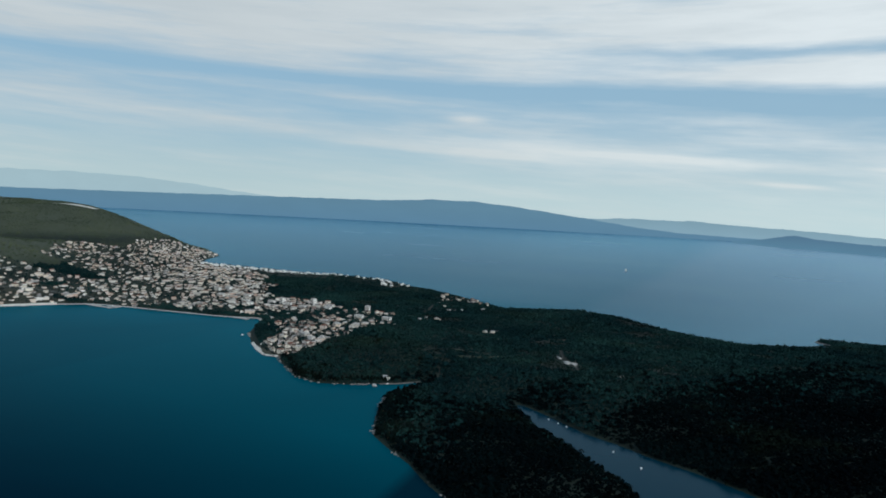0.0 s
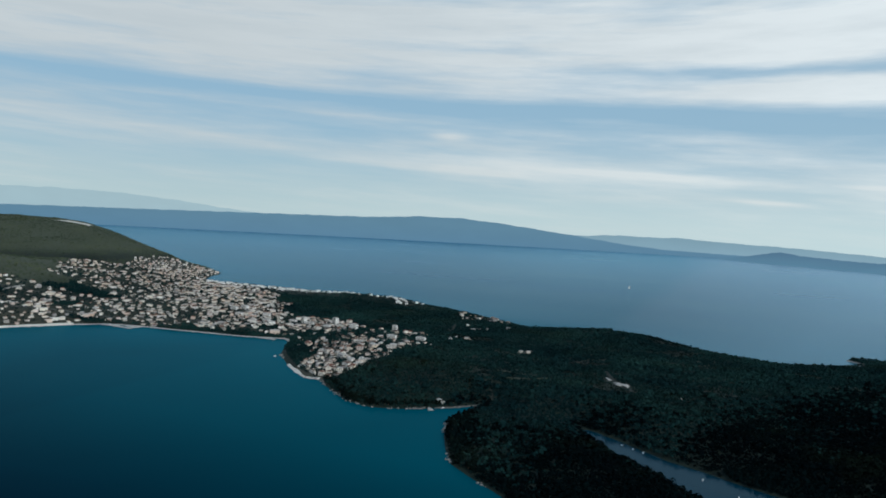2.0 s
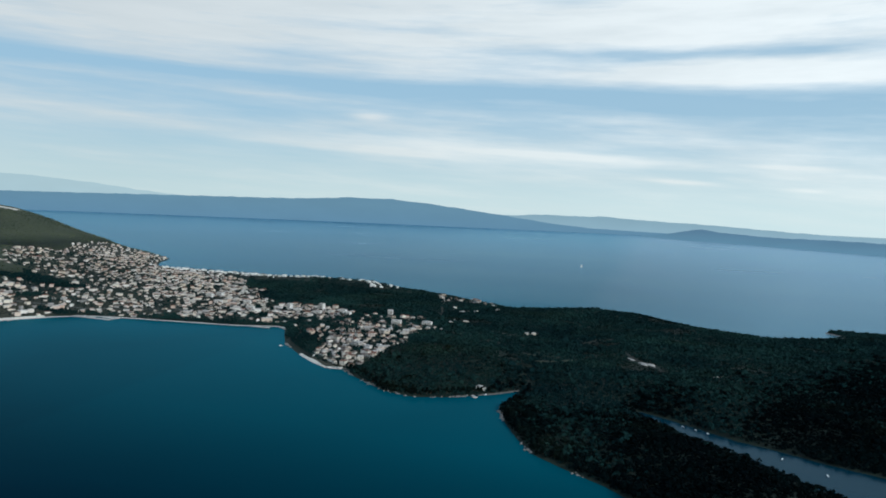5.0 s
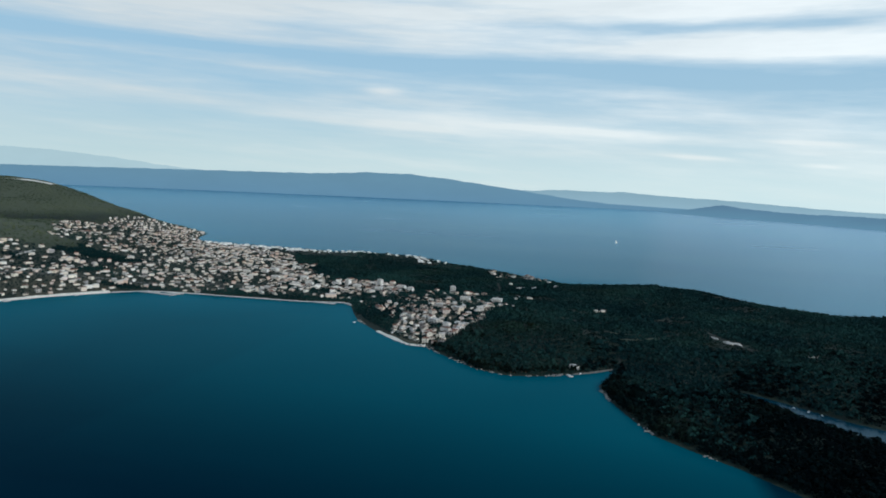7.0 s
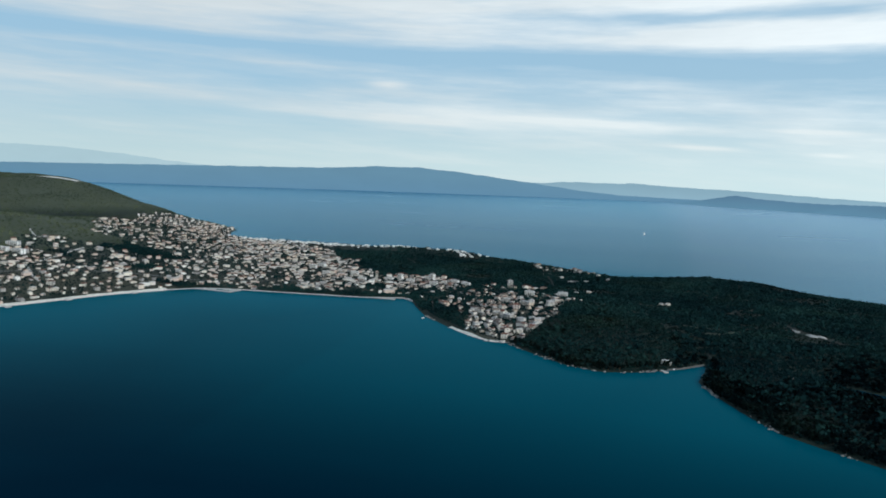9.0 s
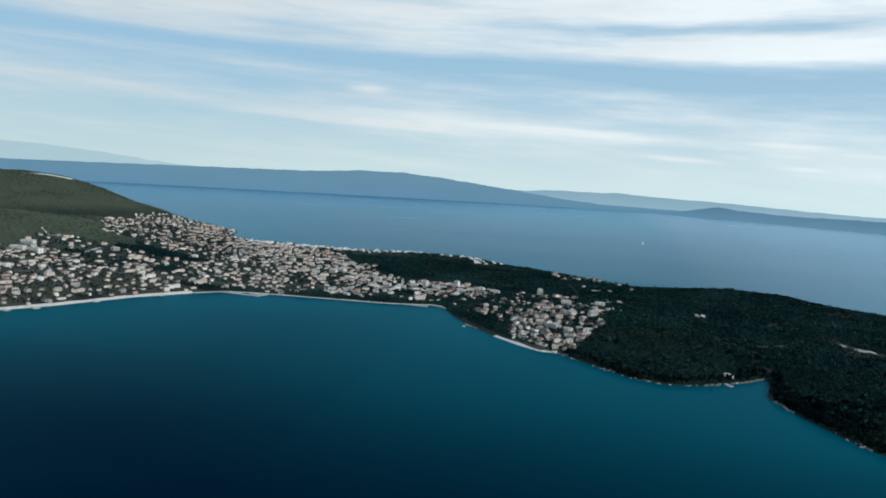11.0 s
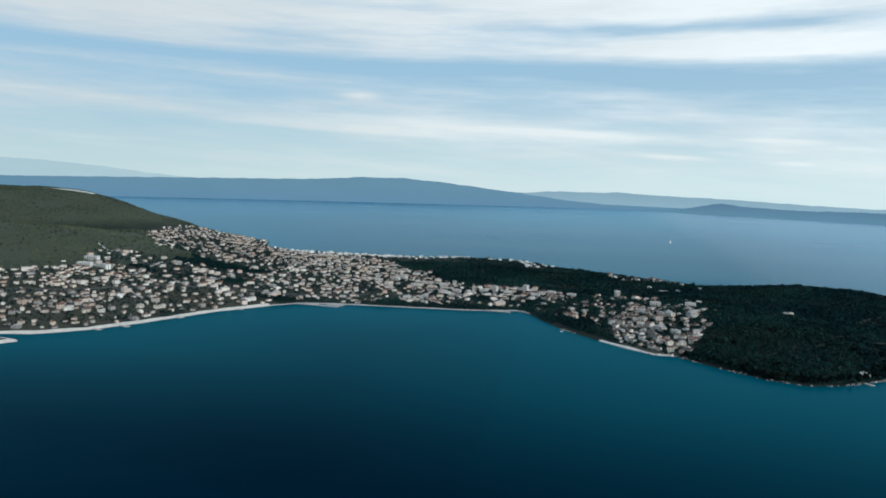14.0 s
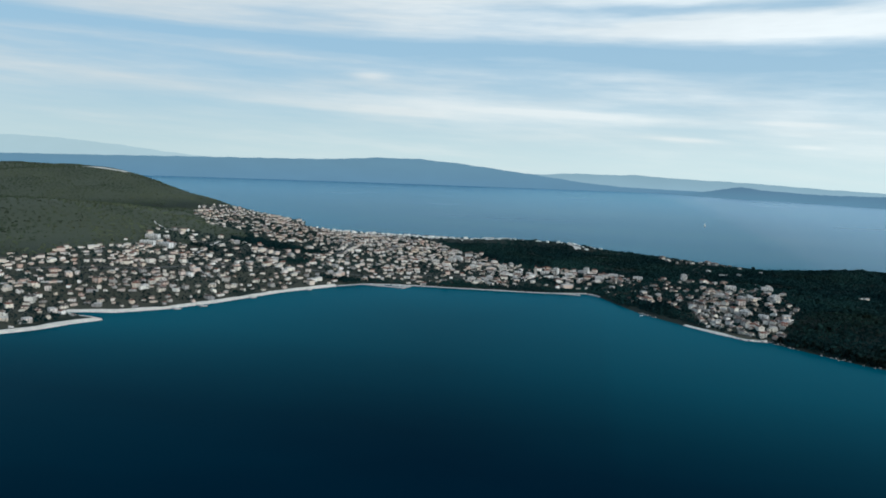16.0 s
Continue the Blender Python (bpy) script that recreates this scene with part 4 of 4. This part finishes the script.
SIZES = {"hotel": (8.0, 3.4, 2.6, 4, 6, "long white hotel above the village houses"), "tower_block": (3.0, 3.0, 4.6, 7, 3, "white apartment tower rising over the roofs"),
         "slab": (5.2, 2.8, 2.6, 4, 4, "white apartment block with rows of balconies")}
for kind, x, y in LANDMARKS:
    ob = block(*SIZES[kind])
    ob.matrix_basis = pose(x, y, float(height(x, y)[0]) - 0.1, 0, 0, rng.uniform(-18, 12))


def church_tower(x, y, label):
    root = tagged(new("church_tower"), label, "tower")
    root.matrix_basis = pose(x, y, float(height(x, y)[0]) - 0.1, 0, 0, 12)
    part("shaft", mesh_of("shaft", *joined(box(-0.75, -0.75, -1.2, 0.75, 0.75, 5.2), box(-0.88, -0.88, 5.2, 0.88, 0.88, 5.45))), MAT["stone"], root)
    part("belfry", mesh_of("belfry", *box(-0.65, -0.65, 5.45, 0.65, 0.65, 6.5)), MAT["stone"], root)
    part("spire", mesh_of("spire", [(-0.75, -0.75, 6.5), (0.75, -0.75, 6.5), (0.75, 0.75, 6.5), (-0.75, 0.75, 6.5), (0, 0, 7.9)],
                          [(3, 2, 1, 0), (0, 1, 4), (1, 2, 4), (2, 3, 4), (3, 0, 4)]), MAT["roof"], root)
    for turn in (0, 90, 180, 270):
        ob = part("window", WINDOW, MAT["glass"], root)
        ob.matrix_basis = pose(0, 0, 0, 0, 0, turn) @ pose(0, -0.66, 6.0)


church_tower(-289, 455, "slender pale stone church tower among the houses")


# ---------------------------------------------------------------- trees, scrub and shore rocks
def ico(level):
    bm = bmesh.new()
    bmesh.ops.create_icosphere(bm, subdivisions=level, radius=1.0)
    v = np.array([q.co[:] for q in bm.verts])
    f = np.array([[q.index for q in g.verts] for g in bm.faces])
    bm.free()
    return v, f


ICO1, ICO2 = ico(1), ico(2)


def clumps(name, centres, radii, squash, base, mat, label, category, jitter=0.22, seed=2, smooth=False):
    v, f = base
    g = np.random.default_rng(seed)
    n = len(centres)
    shape = 1 + g.normal(0, jitter, (n, len(v)))
    spin = g.uniform(0, 6.28, n)
    c, s = np.cos(spin)[:, None], np.sin(spin)[:, None]
    x = (v[None, :, 0] * c - v[None, :, 1] * s) * shape * radii[:, None]
    y = (v[None, :, 0] * s + v[None, :, 1] * c) * shape * radii[:, None]
    z = v[None, :, 2] * shape * radii[:, None] * squash[:, None]
    P = np.stack([x, y, z], -1) + centres[:, None, :]
    T = f[None] + (np.arange(n) * len(v))[:, None, None]
    me = fast_mesh(name, P.reshape(-1, 3), T.reshape(-1, f.shape[1]), mat, smooth)
    return tagged(new(name, me), label, category, kind="stuff")


def canopy(name, centres, radii, squash, leaves, mat, label, category, seed=2):
    """Tree crowns as loose sprays of foliage: each spray a small bent pair of triangles on the crown's upper side."""
    g = np.random.default_rng(seed)
    n = len(centres) * leaves
    u = g.normal(0, 1, (n, 3))
    u[:, 2] = np.abs(u[:, 2]) * 0.9 - 0.15
    u /= np.linalg.norm(u, axis=1)[:, None]
    r = np.repeat(radii, leaves) * g.uniform(0.55, 1.05, n)
    out = u * r[:, None]
    out[:, 2] *= np.repeat(squash, leaves)
    at = np.repeat(centres, leaves, 0) + out
    side = np.cross(u + g.normal(0, 0.3, (n, 3)), g.normal(0, 1, (n, 3)))
    side /= np.maximum(np.linalg.norm(side, axis=1), 1e-6)[:, None]
    up = np.cross(side, u + g.normal(0, 0.35, (n, 3)))
    up /= np.maximum(np.linalg.norm(up, axis=1), 1e-6)[:, None]
    s = (np.repeat(radii, leaves) * g.uniform(0.25, 0.54, n))[:, None]
    P = np.stack([at - side * s, at - up * s * 0.8, at + side * s, at + up * s * 0.8 - u * s * 0.3], 1)
    b = (np.arange(n) * 4)[:, None]
    T = np.concatenate([b + (0, 1, 2), b + (0, 2, 3)], 1).reshape(-1, 3)
    me = fast_mesh(name, P.reshape(-1, 3), T, mat)
    return tagged(new(name, me), label, category, kind="stuff")


def scatter(x0, x1, y0, y1, step, seed):
    g = np.random.default_rng(seed)
    a, b = np.meshgrid(np.arange(x0, x1, step), np.arange(y0, y1, step))
    x = a.ravel() + g.uniform(-0.5, 0.5, a.size) * step
    y = b.ravel() + g.uniform(-0.5, 0.5, a.size) * step
    d = shore_distance(x, y)
    keep = d > 0.9
    return x[keep], y[keep], d[keep], g


HX, HY = plots[:, 0], plots[:, 1]
house_grid = {}
for hx, hy in zip(HX, HY):
    house_grid.setdefault((int(hx // 4), int(hy // 4)), []).append((hx, hy))


def beside_house(x, y, gap):
    i, j = int(x // 4), int(y // 4)
    return any(abs(q[0] - x) < gap and abs(q[1] - y) < gap for a in (-1, 0, 1) for b in (-1, 0, 1) for q in house_grid.get((i + a, j + b), ()))


def built_at(x, y):
    b = np.zeros(x.shape, bool)
    for poly, share in QUARTERS.values():
        b |= quarter(poly, x, y)
    return b


x, y, d, g = scatter(-345, 140, 155, 690, 1.15, 31)
wood = x > -315 + 22 * wobble(x, y, 40, 47)
x, y, d = x[wood], y[wood], d[wood]
inb = built_at(x, y)
beach = (d < 3.2) & (x > -236) & (x < -190)
keep = ~((y > 625) & (x < -225) & (g.random(len(x)) > 0.5)) & ~on_track(x, y, 0.7) & ~beach & ~(inb & (g.random(len(x)) > 0.66))
thin = wobble(x, y, 30, 41) + 0.6 * wobble(x, y, 9, 42)
keep &= ~((thin > 1.0) & (y > 330) & (g.random(len(x)) > 0.45))
x, y, d, inb = x[keep], y[keep], d[keep], inb[keep]
clear = np.array([not beside_house(a, c, 1.6) for a, c in zip(x, y)])
x, y, d, inb = x[clear], y[clear], d[clear], inb[clear]
# open heath between the stands of pine
heath = wobble(x, y, 38, 71) + 0.5 * wobble(x, y, 13, 72) + 0.25 * g.normal(0, 1, len(x)) > 0.62
heath &= ~inb & (d > 6) & (y - 0.6 * np.maximum(0, x + 40) > 305)
sparse = ~heath | (g.random(len(x)) < 0.75)
x, y, d, inb, heath = x[sparse], y[sparse], d[sparse], inb[sparse], heath[sparse]
r = g.uniform(0.42, 0.85, len(x)) * np.where(g.random(len(x)) > 0.94, 1.4, 1.0) * (0.95 + 0.2 * wobble(x, y, 30, 73)) * np.where(heath, 0.58, 1.0)
r = np.maximum(r, 0.2) * 1.35 * np.exp(g.normal(0, 0.25, len(x)))
z = height_from(x, y, d) + r * g.uniform(0.30, 0.42, len(x)) + 0.35 * np.maximum(wobble(x, y, 6, 74), -0.5) + 0.5 * np.clip(wobble(x, y, 19, 76) - 0.3, 0, 1)
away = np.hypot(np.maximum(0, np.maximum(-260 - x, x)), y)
# near side and right take the darkened copy, the rest the haze-tinted one
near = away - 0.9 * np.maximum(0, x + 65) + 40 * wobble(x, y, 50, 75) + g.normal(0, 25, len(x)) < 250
at = np.stack([x, y, z], -1)
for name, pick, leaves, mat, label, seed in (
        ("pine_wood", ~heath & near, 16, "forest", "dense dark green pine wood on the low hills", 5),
        ("distant_pine_wood", ~heath & ~near, 8, "hazed_forest", "pine wood towards the open sea, tinted blue for haze", 6),
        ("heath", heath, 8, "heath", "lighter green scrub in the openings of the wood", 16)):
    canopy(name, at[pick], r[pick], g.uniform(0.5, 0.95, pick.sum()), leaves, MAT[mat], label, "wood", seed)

x, y, d, g = scatter(-640, -285, 170, 800, 1.75, 33)
garden = x < -315 + 22 * wobble(x, y, 40, 47)
x, y, d = x[garden], y[garden], d[garden]
inb = built_at(x, y)
keep = ~on_track(x, y, 1.0) & ~((d < np.where(y > 383, 1.6, 5.5)) & (y < 420)) & ~(inb & (g.random(len(x)) > 0.66)) & ~((y > 630) & (x > -525) & (g.random(len(x)) > 0.15)) & (inb | ((height_from(x, y, d) < 15) & (x + 20 * wobble(x, y, 40, 45) > -500)))
x, y, d, inb = x[keep], y[keep], d[keep], inb[keep]
clear = np.array([not beside_house(a, c, 1.6) for a, c in zip(x, y)])
x, y, d, inb = x[clear], y[clear], d[clear], inb[clear]
r = g.uniform(0.6, 1.35, len(x)) * np.where(inb, 0.7, 1.15)
z = height_from(x, y, d) + r * 0.5
# same haze-tinted foliage as the distant wood
canopy("garden_trees", np.stack([x, y, z], -1), r, g.uniform(0.8, 1.2, len(x)), 9, MAT["hazed_forest"], "dark trees between the houses and on the slope", "trees", 7)

x, y, d, g = scatter(-1250, -440, 100, 1250, 3.7, 35)
keep = ~built_at(x, y) & ((x < -560) | (height_from(x, y, d) > 13)) & (wobble(x, y, 60, 44) + g.normal(0, 0.5, len(x)) > -0.8)
x, y, d = x[keep], y[keep], d[keep]
r = g.uniform(0.8, 1.9, len(x))
canopy("hill_scrub", np.stack([x, y, height_from(x, y, d) + 0.2], -1), r, g.uniform(0.35, 0.6, len(x)), 5, MAT["scrub"], "low grey-green scrub over the big hill", "scrub", 8)
x, y, d, g = scatter(140, 760, 150, 560, 6.0, 36)
r = g.uniform(2.0, 3.6, len(x))
clumps("eastern_wood", np.stack([x, y, height_from(x, y, d) + 0.8], -1), r, g.uniform(0.6, 0.9, len(x)), ICO1, MAT["forest"], "dark pine wood on the eastern hills", "wood", 0.18, 9)

# limestone boulders along the wooded shore
p, h = along(NORTH_SHORE[25:] + COVE_SHORE, 0.55)
g = np.random.default_rng(51)
p = np.repeat(p, 2, 0) + g.normal(0, 0.45, (len(p) * 2, 2))
patchy = wobble(p[:, 0], p[:, 1], 14, 52) + g.normal(0, 0.4, len(p)) > 0.55
p = p[patchy]
r = g.uniform(0.15, 0.55, len(p))
clumps("shore_rocks", np.column_stack([p, np.maximum(height(p[:, 0], p[:, 1]), 0) + r * 0.2]), r, g.uniform(0.5, 0.9, len(p)), ICO1, MAT["rock"], "pale limestone boulders along the wooded shore", "rocks", 0.2, 53)


def tree_crown(seed, tall):
    g = np.random.default_rng(seed)
    v, f = ICO1
    V, F = [], []
    for k in range(22):
        u = g.uniform(0.25, 1.0)
        a, spread = g.uniform(0, 6.28), g.uniform(0.1, 0.75) * (1.25 - u)
        c = np.array([math.cos(a) * spread, math.sin(a) * spread, tall * u])
        q = v * g.uniform(0.22, 0.42) * (1 + g.normal(0, 0.2, (len(v), 1))) + c
        F += [tuple(int(i) + len(V) * 0 + sum(len(w) for w in V) for i in t) for t in f]
        V.append(q)
    return np.concatenate(V), F


def trunk_mesh(tall):
    V, F, n = [], [], 6
    rings = ((-0.4, 0.16), (0.2, 0.11), (tall * 0.5, 0.08), (tall * 0.85, 0.03))
    for z, rad in rings:
        V += [(rad * math.cos(6.2832 * k / n) + 0.03 * z, rad * math.sin(6.2832 * k / n), z) for k in range(n)]
    for i in range(len(rings) - 1):
        F += [(i * n + k, i * n + (k + 1) % n, (i + 1) * n + (k + 1) % n, (i + 1) * n + k) for k in range(n)]
    for k in (0, 2, 4):
        a = 1.05 * k
        b = len(V)
        z = tall * (0.4 + 0.08 * k)
        V += [(0, 0, z - 0.06), (0, 0, z + 0.06), (0.6 * math.cos(a), 0.6 * math.sin(a), z + 0.4)]
        F += [(b, b + 1, b + 2)]
    return V, F


def tree(seed, tall, label):
    root = tagged(new("pine_tree"), label, "tree", "pines along the wooded shore")
    part("trunk", mesh_of("trunk", *trunk_mesh(tall)), MAT["bark"], root)
    part("crown", mesh_of("crown", *tree_crown(seed, tall)), MAT["crown"], root)
    return root


TREES = [tree(61, 1.7, "dark green pine with a rounded crown by the shore"), tree(62, 2.2, "tall dark pine with a ragged crown by the shore"), tree(63, 1.3, "low bushy pine by the rocky shore")]
p, h = along(NORTH_SHORE[28:] + COVE_SHORE[:16], 1.5)
side = np.stack([-h[:, 1], h[:, 0]], -1)
g = np.random.default_rng(64)
q = p + side * g.uniform(1.6, 4.5, len(p))[:, None]
dd = shore_distance(q[:, 0], q[:, 1])
q = q[(dd > 1.2) & (~built_at(q[:, 0], q[:, 1]))]
qz = height(q[:, 0], q[:, 1])
for i, (a, b) in enumerate(q[:240]):
    m = pose(a, b, qz[i] - 0.1, 0, 0, g.uniform(0, 360))
    if i < 3:
        TREES[i].matrix_basis = m
    else:
        copy_thing(TREES[i % 3], m).scale = (g.uniform(0.8, 1.25),) * 3
